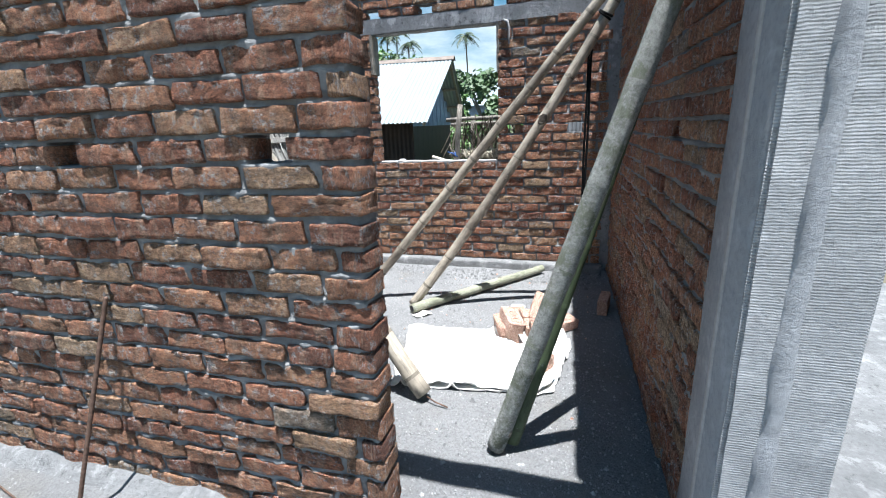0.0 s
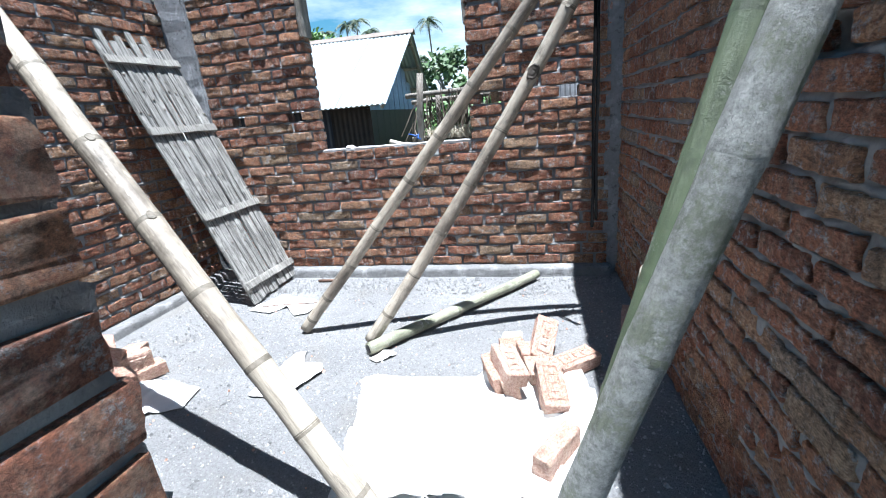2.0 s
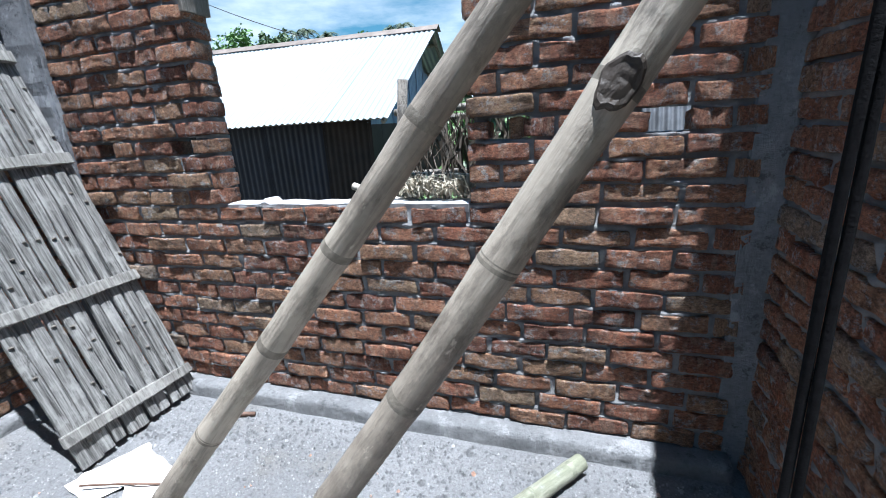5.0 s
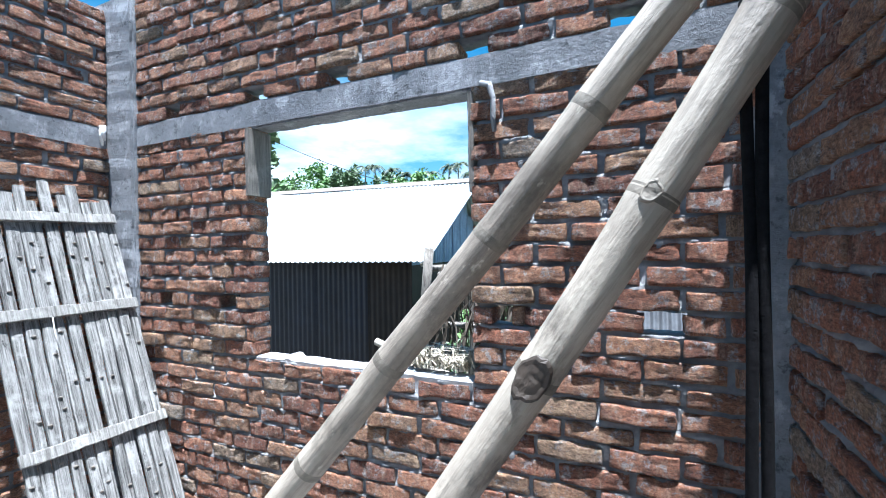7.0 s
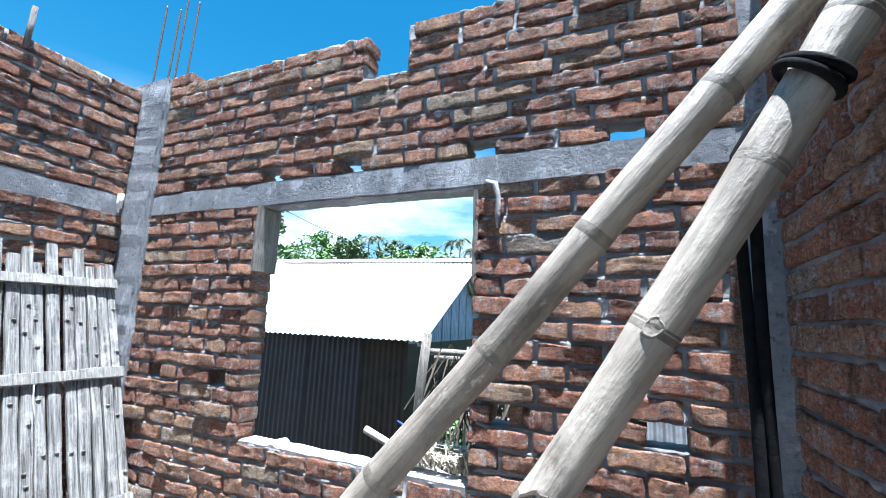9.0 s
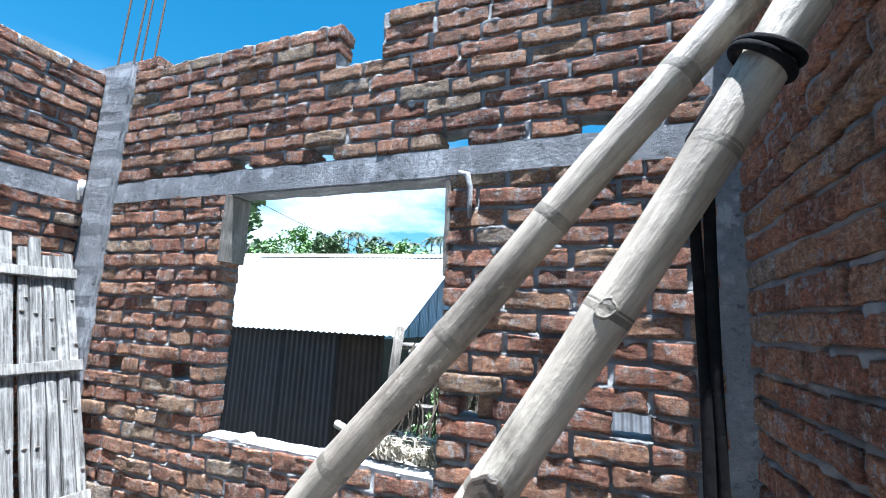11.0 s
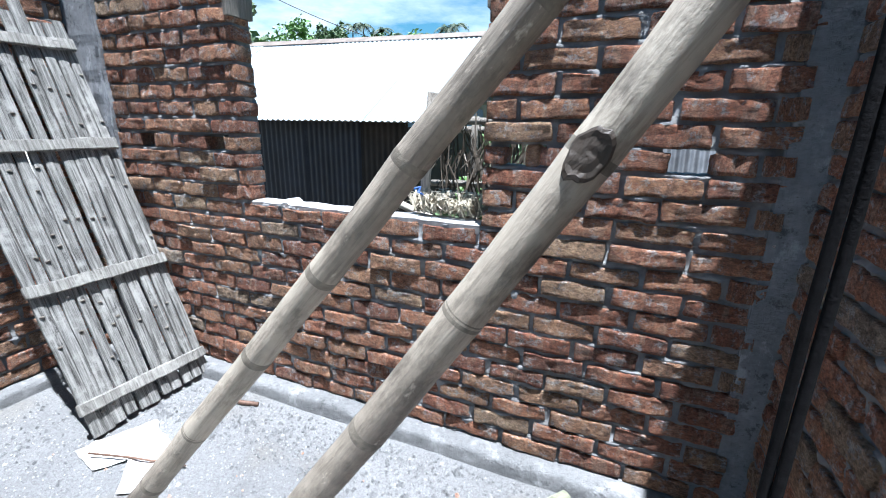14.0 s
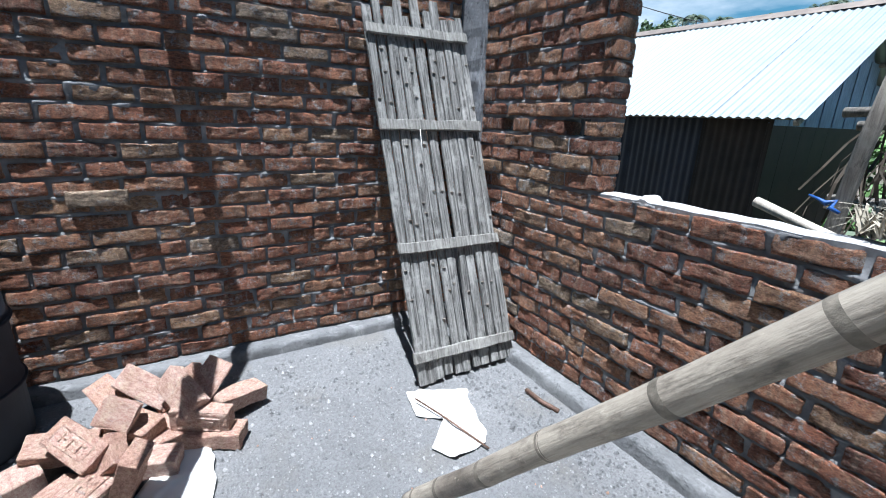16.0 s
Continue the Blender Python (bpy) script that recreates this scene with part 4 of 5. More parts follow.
# ---- sacks and paper ----
def cloth(name, outline, label, category, material, seed, cell=0.010, lift=0.012, base=0.0, parent=None):
    """A crumpled sheet lying on the floor inside an outline."""
    xs, ys = [p[0] for p in outline], [p[1] for p in outline]

    def inside(x, y):
        hit = False
        for (x1, y1), (x2, y2) in zip(outline, outline[1:] + outline[:1]):
            if (y1 > y) != (y2 > y) and x < (x2 - x1) * (y - y1) / (y2 - y1) + x1:
                hit = not hit
        return hit

    index, verts, faces = {}, [], []
    nx, ny = int((max(xs) - min(xs)) / cell) + 1, int((max(ys) - min(ys)) / cell) + 1

    def vert(i, j):
        if (i, j) not in index:
            x, y = min(xs) + i * cell, min(ys) + j * cell
            fold = min(1.0, abs(noise.noise(Vector((x * 3.2 + 0.4 * y, y * 4.5, seed)))) * 7.0)
            z = base + 0.006 + lift * (1 - fold) ** 1.5 + 0.004 * noise.noise(Vector((x * 16, y * 16, seed))) + 0.004
            index[(i, j)] = len(verts)
            verts.append((x + 0.012 * noise.noise(Vector((x * 9, y * 9, 1))), y + 0.012 * noise.noise(Vector((x * 9, y * 9, 7))), max(0.004, z)))
        return index[(i, j)]

    for i in range(nx):
        for j in range(ny):
            if inside(min(xs) + (i + 0.5) * cell, min(ys) + (j + 0.5) * cell):
                faces.append((vert(i, j), vert(i + 1, j), vert(i + 1, j + 1), vert(i, j + 1)))
    count = collections.Counter()
    for f in faces:
        for p, q in zip(f, f[1:] + f[:1]):
            count[(min(p, q), max(p, q))] += 1
    for v in {v for e, c in count.items() if c == 1 for v in e}:
        p = Vector(verts[v])
        spots = []
        for (x1, y1), (x2, y2) in zip(outline, outline[1:] + outline[:1]):
            a, d = Vector((x1, y1)), Vector((x2 - x1, y2 - y1))
            spots.append(a + d * max(0.0, min(1.0, (p.xy - a).dot(d) / d.dot(d))))
        spot = min(spots, key=lambda w: (w - p.xy).length)
        spot += Vector((noise.noise(Vector((spot.x * 14, spot.y * 14, seed))), noise.noise(Vector((spot.x * 14, spot.y * 14, seed + 5))))) * 0.012
        verts[v] = (spot.x, spot.y, p.z)
    me = mesh_from(name, verts, faces, material, True)
    ob = part(name, me, parent) if parent else tagged(new(name, me), label, category)
    sol = ob.modifiers.new("thickness", "SOLIDIFY")
    sol.thickness = 0.003
    return ob


SACK_SHEET = cloth("cement_sack", [(0.207, 2.487), (0.550, 2.510), (0.862, 2.536), (1.286, 2.600), (1.330, 2.400), (1.251, 1.879), (1.154, 1.819), (1.026, 1.821), (0.700, 1.775), (0.476, 1.746), (0.362, 1.741), (0.304, 2.096)], "opened white cement sack spread flat on the floor", "sack", SACK, 3, lift=0.042)
cloth("flap", [(0.320, 2.085), (0.549, 2.041), (0.763, 2.094), (0.983, 2.047), (1.260, 2.117), (1.240, 1.900), (1.154, 1.822), (1.026, 1.825), (0.700, 1.780), (0.370, 1.745)], "", "", SACK, 23, lift=0.03, base=0.016, parent=SACK_SHEET)
cloth("sack_piece", [(-1.009, 3.233), (-0.896, 3.534), (-0.773, 3.470), (-0.572, 3.430), (-0.522, 3.387), (-0.500, 3.220), (-0.600, 3.160), (-0.732, 3.298), (-0.821, 3.196)], "torn white sack piece at the foot of the shutter", "sack", SACK, 5)
cloth("paper_piece", [(-0.300, 2.680), (-0.247, 2.701), (-0.206, 2.587), (-0.086, 2.594), (-0.046, 2.507), (-0.091, 2.415), (-0.150, 2.260), (-0.345, 2.290), (-0.322, 2.409)], "torn cream paper bag lying on the floor", "paper", PAPER, 8)
cloth("sack_piece", [(-1.083, 2.195), (-1.038, 2.347), (-0.834, 2.351), (-0.655, 2.320), (-0.620, 2.160), (-0.819, 2.060)], "white sack under the loose bricks", "sack", SACK, 11)
cloth("paper_piece", [(0.159, 2.655), (0.241, 2.756), (0.311, 2.714), (0.218, 2.624)], "cardboard scrap under the bamboo end", "paper", PAPER, 12)


# ---- drum in the south-west corner ----
def drum():
    prof = [(0.255, 0.0), (0.27, 0.02), (0.272, 0.25), (0.280, 0.262), (0.280, 0.285), (0.272, 0.297), (0.272, 0.52), (0.280, 0.532), (0.280, 0.555), (0.272, 0.567), (0.270, 0.78), (0.262, 0.80), (0.245, 0.80), (0.24, 0.77), (0.0, 0.77)]
    n, verts, faces = 40, [], []
    for r, z in prof:
        for k in range(n):
            t = 2 * math.pi * k / n
            verts.append((r * math.cos(t), r * math.sin(t), z))
    for i in range(len(prof) - 1):
        for k in range(n):
            q, w = i * n + k, i * n + (k + 1) % n
            faces.append((q, w, w + n, q + n))
    ob = tagged(new("drum", mesh_from("drum", verts, faces, DRUM, True)), "dark blue plastic water drum standing in shade", "drum")
    ob.location = (-1.47, 1.43, 0.0)
    ring = [Vector((0.262 * math.cos(0.1571 * k), 0.262 * math.sin(0.1571 * k), 0.802)) for k in range(41)]
    part("rim", tube("rim", ring, [0.012] * 41, DRUM, 8), ob)
    for z in (0.2735, 0.5435):
        hoop = [Vector((0.281 * math.cos(0.1571 * k), 0.281 * math.sin(0.1571 * k), z)) for k in range(41)]
        part("hoop", tube("hoop", hoop, [0.008] * 41, DRUM, 8), ob)


drum()


# ---- loose grit ----
def grit(name, count, region, sizes, material, label, seed):
    rng = random.Random(seed)
    verts, faces = [], []
    for _ in range(count):
        x, y = rng.uniform(region[0], region[1]), rng.uniform(region[2], region[3])
        r = rng.uniform(*sizes) * (2.2 if rng.random() < 0.04 else 1)
        k = len(verts)
        a = rng.uniform(0, 6.28)
        for i in range(5):
            t = a + i * 1.2566
            q = r * rng.uniform(0.7, 1.2)
            verts.append((x + q * math.cos(t), y + q * math.sin(t), -0.003))
        verts.append((x + rng.uniform(-0.2, 0.2) * r, y, r * rng.uniform(0.6, 1.1)))
        faces += [(k + i, k + (i + 1) % 5, k + 5) for i in range(5)]
    return tagged(new(name, mesh_from(name, verts, faces, material)), label, "grit", kind="stuff")


grit("grit", 9000, (-1.62, 1.7, 1.05, 3.86), (0.002, 0.006), STONE, "pale grit and crumbs scattered on the floor", 1)
grit("grit", 1300, (-1.62, 1.6, 3.55, 3.88), (0.004, 0.012), KERB, "mortar crumbs along the wall base", 2)
grit("grit", 500, (-1.62, -1.1, 1.1, 3.8), (0.004, 0.012), KERB, "mortar crumbs along the wall base", 5)
grit("grit", 700, (-1.6, 1.6, 1.3, 3.85), (0.005, 0.011), KERB, "grey cement lumps scattered on the floor", 7)
grit("grit", 110, (-1.2, 1.5, 1.4, 3.8), (0.004, 0.010), LOOSE_BRICK, "brick crumbs scattered on the floor", 3)
grit("grit", 1500, (-2.4, 1.7, -0.6, 0.85), (0.003, 0.008), STONE, "grit scattered outside the doorway", 4)


def wire(points, radius, label):
    tagged(new("wire", tube("wire", points, [radius] * len(points), RUST, 6)), label, "wire")


wire([(-1.9, 0.82, 0.006), (-1.2, 0.72, 0.012), (-0.6, 0.60, 0.008), (-0.1, 0.42, 0.008)], 0.004, "thin rusty binding wire lying on the ground")
wire([(-0.95, 0.55, 0.006), (-0.45, 0.62, 0.014), (0.1, 0.74, 0.01), (0.4, 0.66, 0.006)], 0.003, "thin rusty binding wire bent along the wall")
wire([(0.60, 1.655, 0.03), (0.66, 1.63, 0.018), (0.73, 1.615, 0.008)], 0.004, "short twig beside the bamboo foot")


wire([(-0.905, 3.235, 0.035), (-0.72, 3.30, 0.028), (-0.48, 3.375, 0.012)], 0.0045, "thin dry stick lying across the torn sack")
wire([(-0.735, 3.80, 0.012), (-0.62, 3.80, 0.014), (-0.53, 3.83, 0.008)], 0.012, "dark broken twig at the foot of the wall")
tagged(new("string", tube("string", [(-1.425, 3.50, 1.30), (-1.405, 3.50, 1.22), (-1.37, 3.505, 1.13)], [0.0022] * 3, SACK, 5)), "thin white string hanging from a batten of the shutter", "string")


# ---- neighbour's house ----
def corrugated(name, width, length, pitch, depth, material, rows=2, shear=0.0):
    """A wavy sheet in its own x-y plane with its waves across x."""
    n = int(width / pitch * 6)
    verts, faces = [], []
    for j in range(rows + 1):
        for i in range(n + 1):
            x = width * i / n
            verts.append((x + shear * j / rows, length * j / rows, depth * math.cos(2 * math.pi * x / pitch)))
    for j in range(rows):
        for i in range(n):
            q = j * (n + 1) + i
            faces.append((q, q + 1, q + n + 2, q + n + 1))
    return mesh_from(name, verts, faces, material, True)


hole_filling()
HOUSE_TURN = 5.0


def tin_house():
    root = tagged(new("tin_house"), "low house with corrugated tin walls darkened for eave shade and a bright tin roof", "house")
    root.matrix_basis = pose(-0.994, 6.81, 0, 0, 0, HOUSE_TURN)
    rng = random.Random(9)
    run, rise, eave, prow = 2.25, 1.25, 1.458, 0.08
    slope = math.degrees(math.atan2(rise, run))
    long = math.hypot(run, rise) + 0.03
    roof_me = corrugated("roof_sheet", 0.80, long, 0.076, 0.009, TIN_ROOF, 2, prow)
    back_me = corrugated("roof_sheet", 0.80, long, 0.076, 0.009, TIN_ROOF, 2, -prow)
    for i in range(12):
        part("roof_sheet", roof_me, root, "", pose(-0.76 * (i + 1) - 0.04, -0.02 + rng.uniform(-0.015, 0.015), eave + 0.004 * (i % 2), slope, rng.uniform(-0.2, 0.2), 0))
        part("roof_sheet", back_me, root, "", Matrix.Translation((-0.76 * (i + 1) - 0.04 + prow, run, eave + rise + 0.004 * (i % 2))) @ pose(0, 0, 0, -slope, 0, 0))
    # ridge cap
    n, verts, faces = 40, [], []
    for i in range(n + 1):
        x = 0.03 + prow - 9.5 * i / n
        for o, h in ((-0.14, -0.055), (0, 0.03), (0.14, -0.055)):
            verts.append((x, run + o, eave + rise + h + 0.012 + 0.006 * noise.noise(Vector((x * 3, o * 9, 0)))))
    for i in range(n):
        for k in range(2):
            q = i * 3 + k
            faces.append((q, q + 1, q + 4, q + 3))
    part("ridge_cap", mesh_from("ridge_cap", verts, faces, RIDGE), root, "rusty grey ridge cap")
    # front wall in sheets, the eave's shade put into their near-black colours
    dark = corrugated("wall_sheet", 0.82, 2.15, 0.076, 0.008, TIN_EAVE_SHADE)
    pale = corrugated("wall_sheet", 0.82, 2.15, 0.076, 0.008, GREY_TIN_SHADE)
    rust = corrugated("wall_sheet", 0.62, 2.15, 0.076, 0.008, RUST_TIN_SHADE)
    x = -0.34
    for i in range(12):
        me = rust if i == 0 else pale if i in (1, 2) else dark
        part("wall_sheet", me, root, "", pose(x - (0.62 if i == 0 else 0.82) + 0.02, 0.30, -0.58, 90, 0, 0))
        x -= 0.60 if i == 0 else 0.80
    # gable: upper blue sheets, lower boards with shade put into their colour
    for i in range(9):
        y0 = 0.30 + 0.42 * i
        ym = y0 + 0.21
        top = eave + rise - abs(ym - run) * rise / run - 0.10
        part("gable_sheet", corrugated("gable_sheet", 0.44, max(0.08, top - 1.40), 0.076, 0.008, TIN_BLUE if i != 1 else TIN_PALE), root, "blue grey tin gable sheet", pose(-0.34, y0, 1.40, 90, 0, 90))
        part("gable_board", finish(box_bm(0.02, 0.42, 1.98, 0.003, 2, 0.004, i), "gable_board", RUST_TIN_SHADE), root, "lower gable board with shade painted into its tone", pose(-0.36, ym, 0.43))
    verts = [(-0.35, 0.30, 1.42), (-0.35, 2 * run - 0.3, 1.42), (-0.35, run, eave + rise - 0.06), (-0.37, 0.30, 1.42), (-0.37, 2 * run - 0.3, 1.42), (-0.37, run, eave + rise - 0.06)]
    part("gable_wall", mesh_from("gable_wall", verts, [(0, 1, 2), (5, 4, 3), (0, 3, 4, 1), (1, 4, 5, 2), (2, 5, 3, 0)], TIN_BLUE), root, "blue grey tin gable")
    for side in (-1, 1):
        a = Vector((prow - 0.08, run, eave + rise - 0.05))
        b = Vector((-0.06, run + side * (run + 0.01), eave - 0.04))
        part("rake_board", tube("rake_board", [a, b], [0.03, 0.03], FRAME_WOOD, 4, False), root)
    for k in (0.12, 0.40, 0.68, 0.95):
        y = run - run * k
        for yy in (y, 2 * run - y):
            z = eave + rise * (1 - k) - 0.045
            part("purlin", tube("purlin", [Vector((prow * (1 - k) - 0.05, yy, z)), Vector((-9.0, yy, z))], [0.028, 0.028], FRAME_WOOD, 6), root)
    return root


tin_house()


def far_shed():
    root = tagged(new("tin_shed"), "small far shed with a pale tin roof", "shed")
    root.matrix_basis = pose(-2.0, 17.5, 0, 0, 0, -12)
    me = corrugated("roof_sheet", 0.8, 2.4, 0.076, 0.009, TIN_ROOF)
    for i in range(5):
        part("roof_sheet", me, root, "", pose(0.76 * i - 1.2, 0, 2.1, 24, 0, 0))
        part("roof_sheet", me, root, "", Matrix.Translation((0.76 * i - 1.2, 2.2, 3.07)) @ pose(0, 0, 0, -24, 0, 0))
    part("wall", finish(box_bm(3.5, 3.6, 2.75, 0.02), "wall", TIN_BLUE), root, "blue tin walls", pose(0.6, 2.2, 0.82))
    return root


far_shed()


# ---- rack, post, straw outside the window ----
def stick(name, a, b, r, material, label, category, parent=None, seed=0):
    a, b = Vector(a), Vector(b)
    pts = [a.lerp(b, i / 8) + noise.noise_vector(Vector((i * 0.6, seed, 1))) * r * 0.35 for i in range(9)]
    me = tube(name, pts, [r * (1.05 - 0.02 * i) for i in range(9)], material, 9)
    if parent:
        return part(name, me, parent)
    return tagged(new(name, me), label, category)


def rack():
    root = tagged(new("bamboo_rack"), "rough bamboo rack with dry vines outside the window", "rack")
    stick("post", (-0.10, 4.72, -0.55), (0.085, 4.665, 1.61), 0.032, FRAME_WOOD, "", "", root, 1)
    stick("post", (0.02, 5.55, -0.55), (0.049, 5.500, 1.498), 0.03, FRAME_WOOD, "", "", root, 2)
    stick("post", (0.75, 5.35, -0.55), (0.747, 5.400, 1.572), 0.03, FRAME_WOOD, "", "", root, 3)
    stick("post", (1.45, 5.3, -0.55), (1.432, 5.300, 1.460), 0.03, FRAME_WOOD, "", "", root, 4)
    for z, o in ((1.46, 0.0), (1.40, 0.22), (1.02, 0.1), (0.55, 0.05)):
        stick("rail", (-0.25, 5.30 + o, z), (1.6, 5.25 + o, z + 0.03), 0.024, FRAME_WOOD, "", "", root, z)
    stick("loose_stick", (-0.215, 4.545, 1.059), (0.629, 4.420, 0.836), 0.021, PALE_STICK, "", "", root, 6)
    part("string", tube("string", [(-0.061, 4.630, 1.109), (-0.023, 4.615, 1.100), (0.008, 4.610, 1.086), (0.035, 4.620, 1.100), (0.025, 4.610, 1.071), (0.059, 4.610, 1.056)], [0.005, 0.007, 0.013, 0.009, 0.012, 0.006], BLUE_STRING, 6), root, "bright blue plastic string")
    rng = random.Random(5)
    verts, faces = [], []
    for _ in range(260):
        p = Vector((rng.uniform(-0.15, 1.5), rng.uniform(5.15, 5.6), rng.uniform(1.25, 1.52)))
        w = rng.uniform(0.002, 0.008)
        d = Vector((rng.uniform(-0.06, 0.06), rng.uniform(-0.05, 0.05), -0.12))
        for s in range(rng.randrange(3, 8)):
            k = len(verts)
            q = p + d + Vector((rng.uniform(-0.05, 0.05), rng.uniform(-0.04, 0.04), 0))
            verts += [p + Vector((w, 0, 0)), p - Vector((w, 0, 0)), q - Vector((w, 0, 0)), q + Vector((w, 0, 0)), p + Vector((0, w, 0)), q + Vector((0, w, 0))]
            faces += [(k, k + 1, k + 2, k + 3), (k + 1, k + 4, k + 5, k + 2), (k + 4, k, k + 3, k + 5)]
            p = q
    vine = part("dry_vines", mesh_from("dry_vines", verts, faces, VINE), root, "dry brown vines")
    vine["kind"] = "stuff"
    return root


rack()


def straw():
    rng = random.Random(8)
    verts, faces = [], []
    for _ in range(420):
        c = Vector((rng.uniform(0.27, 0.60), rng.uniform(4.05, 4.20), 1.075 + rng.uniform(0, 0.012)))
        t = rng.uniform(0, 6.28)
        up = rng.uniform(0.02, 0.11)
        d = Vector((math.cos(t) * 0.07, math.sin(t) * 0.05, up))
        w = rng.uniform(0.002, 0.006)
        m = c + d * 0.6 + Vector((0, 0, 0.02))
        e = c + d + Vector((math.cos(t) * 0.03, 0, -0.02))
        k = len(verts)
        side = Vector((-d.y, d.x, 0)).normalized() * w
        verts += [c + side, c - side, m - side, m + side, e]
        faces += [(k, k + 1, k + 2, k + 3), (k + 3, k + 2, k + 4)]
    tagged(new("straw", mesh_from("straw", verts, faces, STRAW)), "heap of dry pale straw on the window sill", "straw", kind="stuff")


straw()


# ---- plants and distance ----
def leaf_crown(name, centre, radii, count, size, material, seed, droop=0.0):
    """Many small leaves in uneven clumps."""
    rng = random.Random(seed)
    c = Vector(centre)
    clumps = []
    for _ in range(max(8, count // 70)):
        v = Vector((rng.gauss(0, 1), rng.gauss(0, 1), rng.gauss(0, 1))).normalized() * rng.uniform(0.45, 1.0)
        clumps.append((Vector((v.x * radii[0], v.y * radii[1], v.z * radii[2])), rng.uniform(0.16, 0.36)))
    verts, faces = [], []
    for _ in range(count):
        o, r = rng.choice(clumps)
        v = Vector((rng.gauss(0, 1), rng.gauss(0, 1), rng.gauss(0, 1))).normalized() * r * rng.uniform(0.5, 1.0)
        p = c + o + Vector((v.x * radii[0], v.y * radii[1], v.z * radii[2]))
        a = Vector((rng.gauss(0, 1), rng.gauss(0, 1), rng.gauss(0, 0.6) - droop)).normalized() * size * rng.uniform(0.6, 1.3)
        b = a.orthogonal().normalized() * size * 0.34
        k = len(verts)
        verts += [p - a * 0.5, p + b, p + a * 0.6, p - b]
        faces.append((k, k + 1, k + 2, k + 3))
    return mesh_from(name, verts, faces, material)


def tree(x, y, height, spread, material, label, seed, leaf=0.30, count=1500):
    rng = random.Random(seed)
    root = tagged(new("tree"), label, "tree", "trees beyond the tin house")
    root.location = (x, y, -0.55)
    part("trunk", tube("trunk", [(0, 0, 0), (0.1, 0, height * 0.35), (0.0, 0.1, height * 0.7)], [0.22, 0.16, 0.07], BARK, 9), root)
    for k in range(5):
        t = k * 1.26 + rng.uniform(-0.3, 0.3)
        e = (math.cos(t) * spread * 0.6, math.sin(t) * spread * 0.6, height * rng.uniform(0.62, 0.85))
        part("limb", tube("limb", [(0.08, 0.02, height * 0.4), (e[0] * 0.5, e[1] * 0.5, height * 0.58), e], [0.09, 0.06, 0.025], BARK, 6), root)
    part("crown", leaf_crown("crown", (0, 0, height * 0.70), (spread, spread, height * 0.32), count, leaf, material, seed), root)
    return root


for n, (x, y, h, sp, c) in enumerate(((-37, 44, 12.9, 3.6, 1), (-33.5, 45, 11.6, 2.6, 1), (-31, 44, 12.2, 2.2, 0), (-41.5, 43, 11.8, 3.0, 1), (-46, 42, 13.5, 4.0, 1), (-27, 47, 11.6, 2.6, 0), (-23.5, 45, 10.7, 2.6, 1), (-21, 44, 11.1, 2.6, 1),
                                          (-18, 46, 10.0, 2.4, 0), (-15, 47, 9.0, 2.6, 1), (-12, 47, 7.6, 2.6, 0), (-8.5, 47, 7.0, 2.6, 1), (-5, 47, 6.6, 2.6, 0), (-52, 40, 14, 4.2, 0), (-34, 50, 11.5, 3.5, 0))):
    tree(x + 0.022 * y, y - 0.022 * x, h - 0.45, sp, LEAF if c else DARK_LEAF, "broad green tree behind the tin house" if c else "dark green tree behind the tin house", 60 + n, 0.40, 3200)
tree(-10.1, 12.2, 6.0, 1.7, DARK_LEAF, "dark tree with drooping leaves beside the tin house", 90, 0.30, 1100)
tree(-1.15, 13.6, 3.7, 1.1, DARK_LEAF, "dark green small tree beyond the rack", 91, 0.2, 1500)


def palm(x, y, height, seed, fronds=12, reach=1.45):
    """An areca palm: a thin ringed trunk and feathered fronds."""
    rng = random.Random(seed)
    root = tagged(new("palm_tree"), "tall thin palm tree with feathered fronds", "palm tree", "palms on the skyline")
    root.location = (x, y, -0.55)
    lean = rng.uniform(-0.3, 0.3)
    part("trunk", tube("trunk", [(lean * k * k, 0, height * k) for k in (0, 0.25, 0.5, 0.75, 1.0)], [0.10, 0.085, 0.08, 0.075, 0.07], BARK, 8), root)
    for f in range(fronds):
        t = f * 2.4 + rng.uniform(-0.2, 0.2)
        up = rng.uniform(0.15, 1.0)
        d = Vector((math.cos(t), math.sin(t), 0))
        side = Vector((-d.y, d.x, 0))
        spine = [Vector((lean, 0, height)) + d * reach * s * (1 - 0.25 * up * (1 - s)) + Vector((0, 0, reach * (up * s * 0.9 - 0.85 * s * s))) for s in [k / 9 for k in range(10)]]
        verts, faces = [], []
        for k in range(9):
            for sgn in (-1, 1):
                for h in (0.0, 0.5):
                    p = spine[k].lerp(spine[k + 1], h)
                    q = p + side * sgn * 0.42 * math.sin(0.5 + 2.3 * (k + h) / 9) + (spine[k + 1] - spine[k]) * 0.8 + Vector((0, 0, -0.16 - rng.uniform(0, 0.1)))
                    w = (spine[k + 1] - spine[k]).normalized() * 0.045
                    i = len(verts)
                    verts += [p - w, p + w, q]
                    faces.append((i, i + 1, i + 2))
        part("frond", mesh_from("frond", verts, faces, PALM_LEAF), root)
    return root


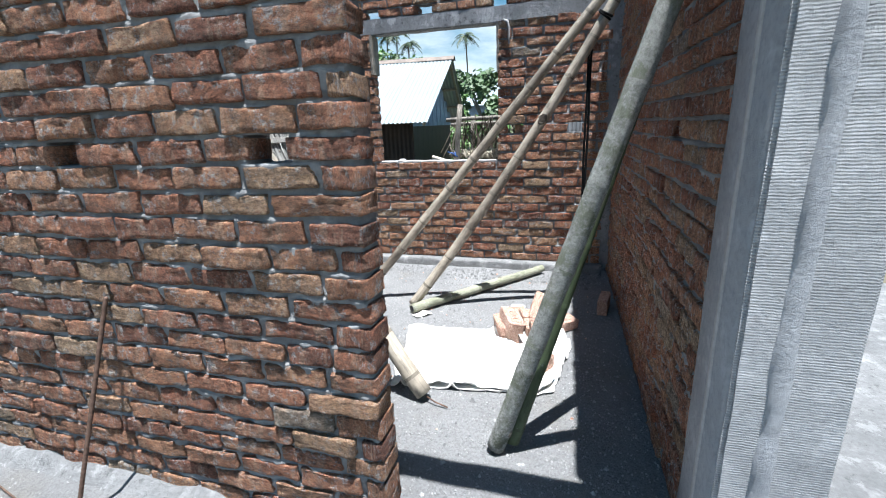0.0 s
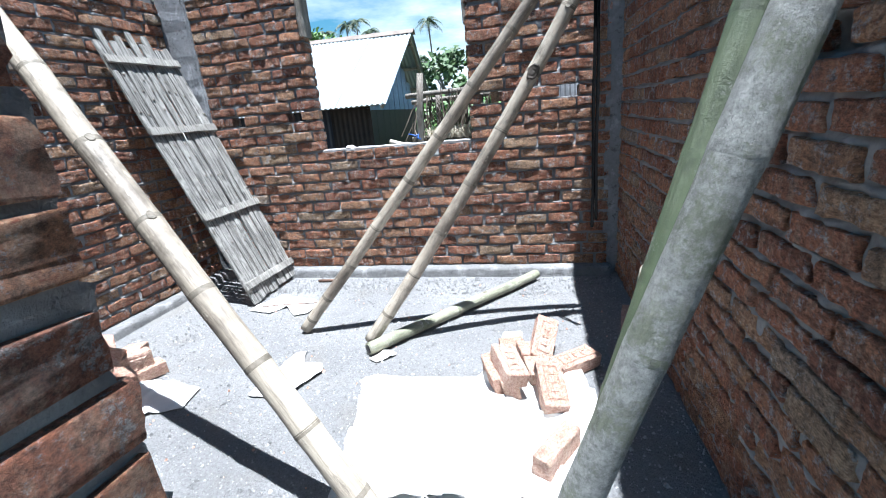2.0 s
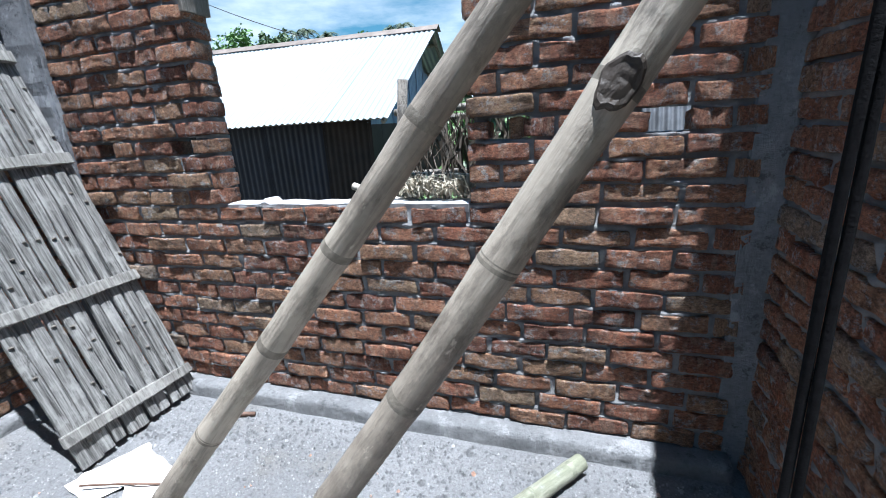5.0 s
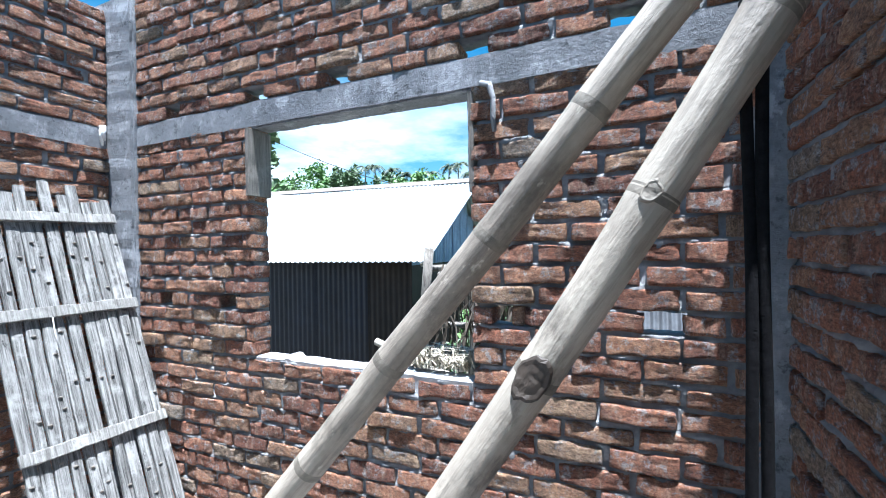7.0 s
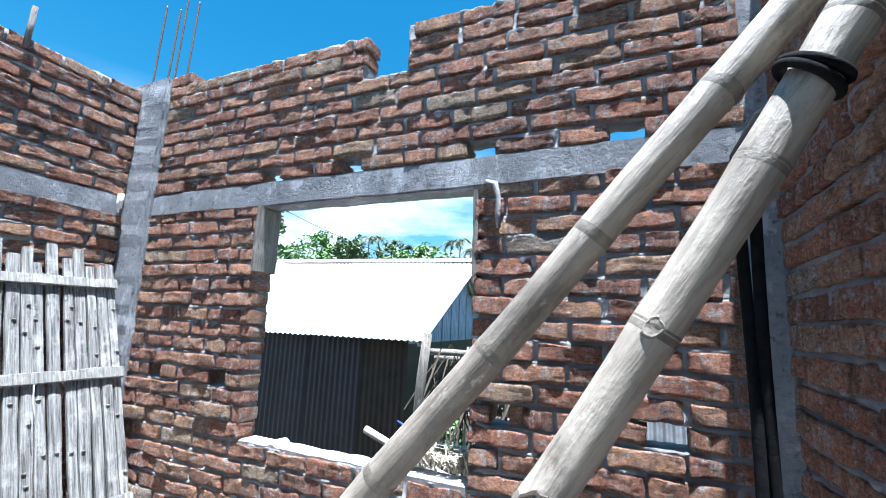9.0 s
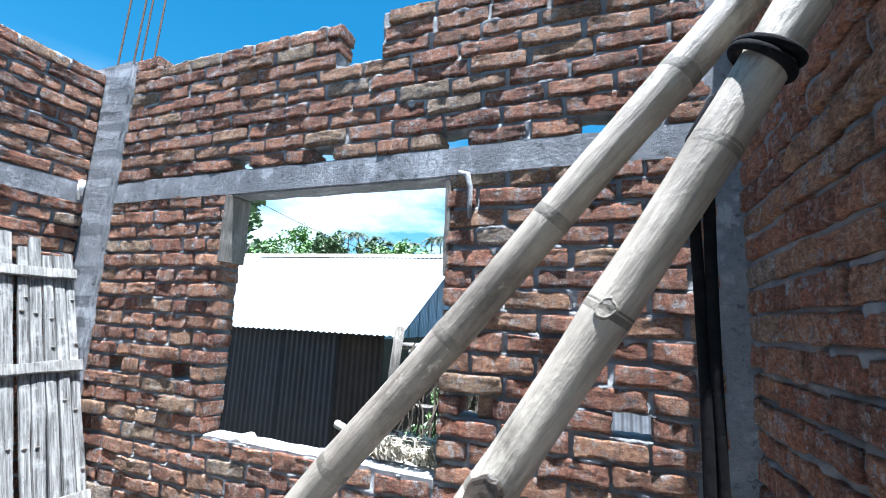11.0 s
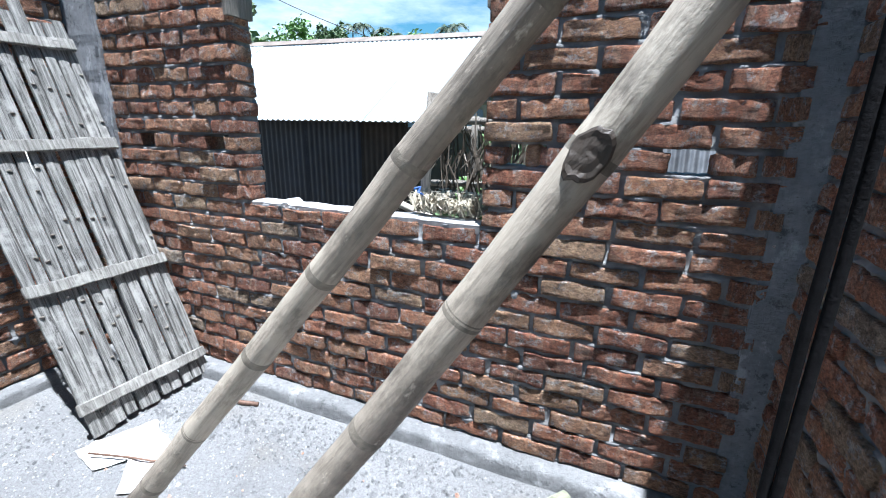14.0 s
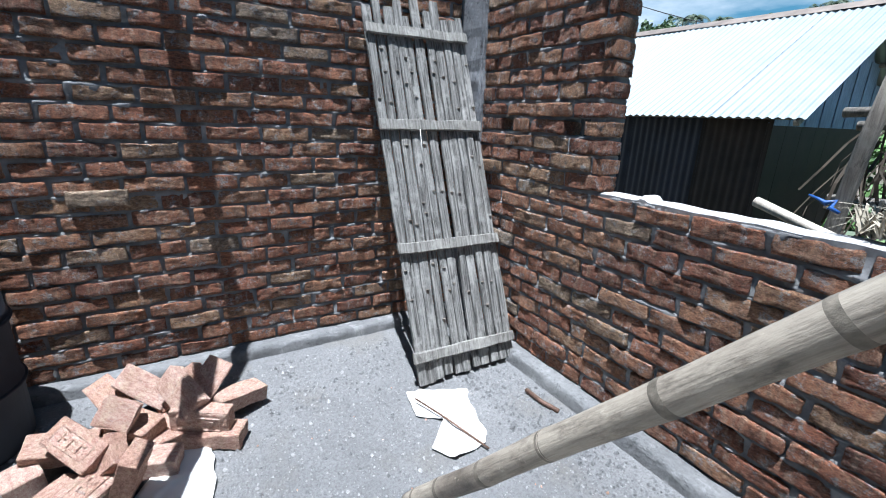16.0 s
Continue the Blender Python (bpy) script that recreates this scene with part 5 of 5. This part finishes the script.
for n, (x, y, h) in enumerate(((-31.4, 48, 12.9), (-29.7, 48, 12.9), (-27.6, 48, 12.2), (-25.2, 48, 11.5), (-20.0, 48, 11.9), (-18.8, 48, 12.1), (-17.3, 48, 11.0), (-10.6, 48, 11.2), (-23.0, 49, 11.6))):
    palm(x + 0.022 * y, y - 0.022 * x, h - 0.45, 120 + n)

# cable across the sky
pts = []
for i in range(41):
    f = i / 40
    x = -15 + 26 * f
    pts.append((x, 14.3, 2.2 + 0.0165 * (x - 3.5) ** 2))
tagged(new("power_cable", tube("power_cable", pts, [0.012] * 41, CABLE, 5)), "thin black power cable hanging across the sky", "cable")


# low green plants behind the rack
def bush(x, y, r, h, seed):
    root = tagged(new("shrub"), "leafy green shrub behind the rack", "shrub", "shrubs outside the window")
    root.location = (x, y, -0.55)
    for k in range(5):
        t = k * 1.3 + seed
        part("stem", tube("stem", [(0, 0, 0), (math.cos(t) * r * 0.4, math.sin(t) * r * 0.4, h * 0.5), (math.cos(t) * r * 0.8, math.sin(t) * r * 0.8, h * 0.85)], [0.02, 0.015, 0.008], BARK, 5), root)
    part("leaves", leaf_crown("leaves", (0, 0, h * 0.58), (r, r, h * 0.46), 1100, 0.12, LEAF if seed % 2 else DARK_LEAF, seed, 0.3), root)


for n, (x, y, r, h) in enumerate(((0.25, 6.3, 0.5, 1.75), (0.9, 6.2, 0.5, 1.9), (1.5, 6.0, 0.5, 1.8), (0.55, 7.4, 0.6, 2.1), (-0.4, 6.6, 0.35, 1.2), (-0.55, 8.0, 0.5, 1.9), (-0.1, 8.8, 0.7, 2.2), (0.6, 9.2, 0.7, 2.3), (1.4, 8.2, 0.7, 2.2), (-0.6, 10.2, 0.8, 2.3), (0.15, 7.2, 0.45, 1.7), (2.2, 7.0, 0.7, 2.0), (-0.5, 10.9, 0.6, 2.2), (-1.6, 12.6, 0.9, 2.4), (-2.9, 13.0, 0.9, 2.3))):
    bush(x, y, r, h, 30 + n)


# ---- single bricks of the walls ----
for wall, singles in LATER_BRICKS:
    for me, turn in singles:
        ob = new("brick", me)
        ob.parent = wall
        ob.matrix_basis = turn
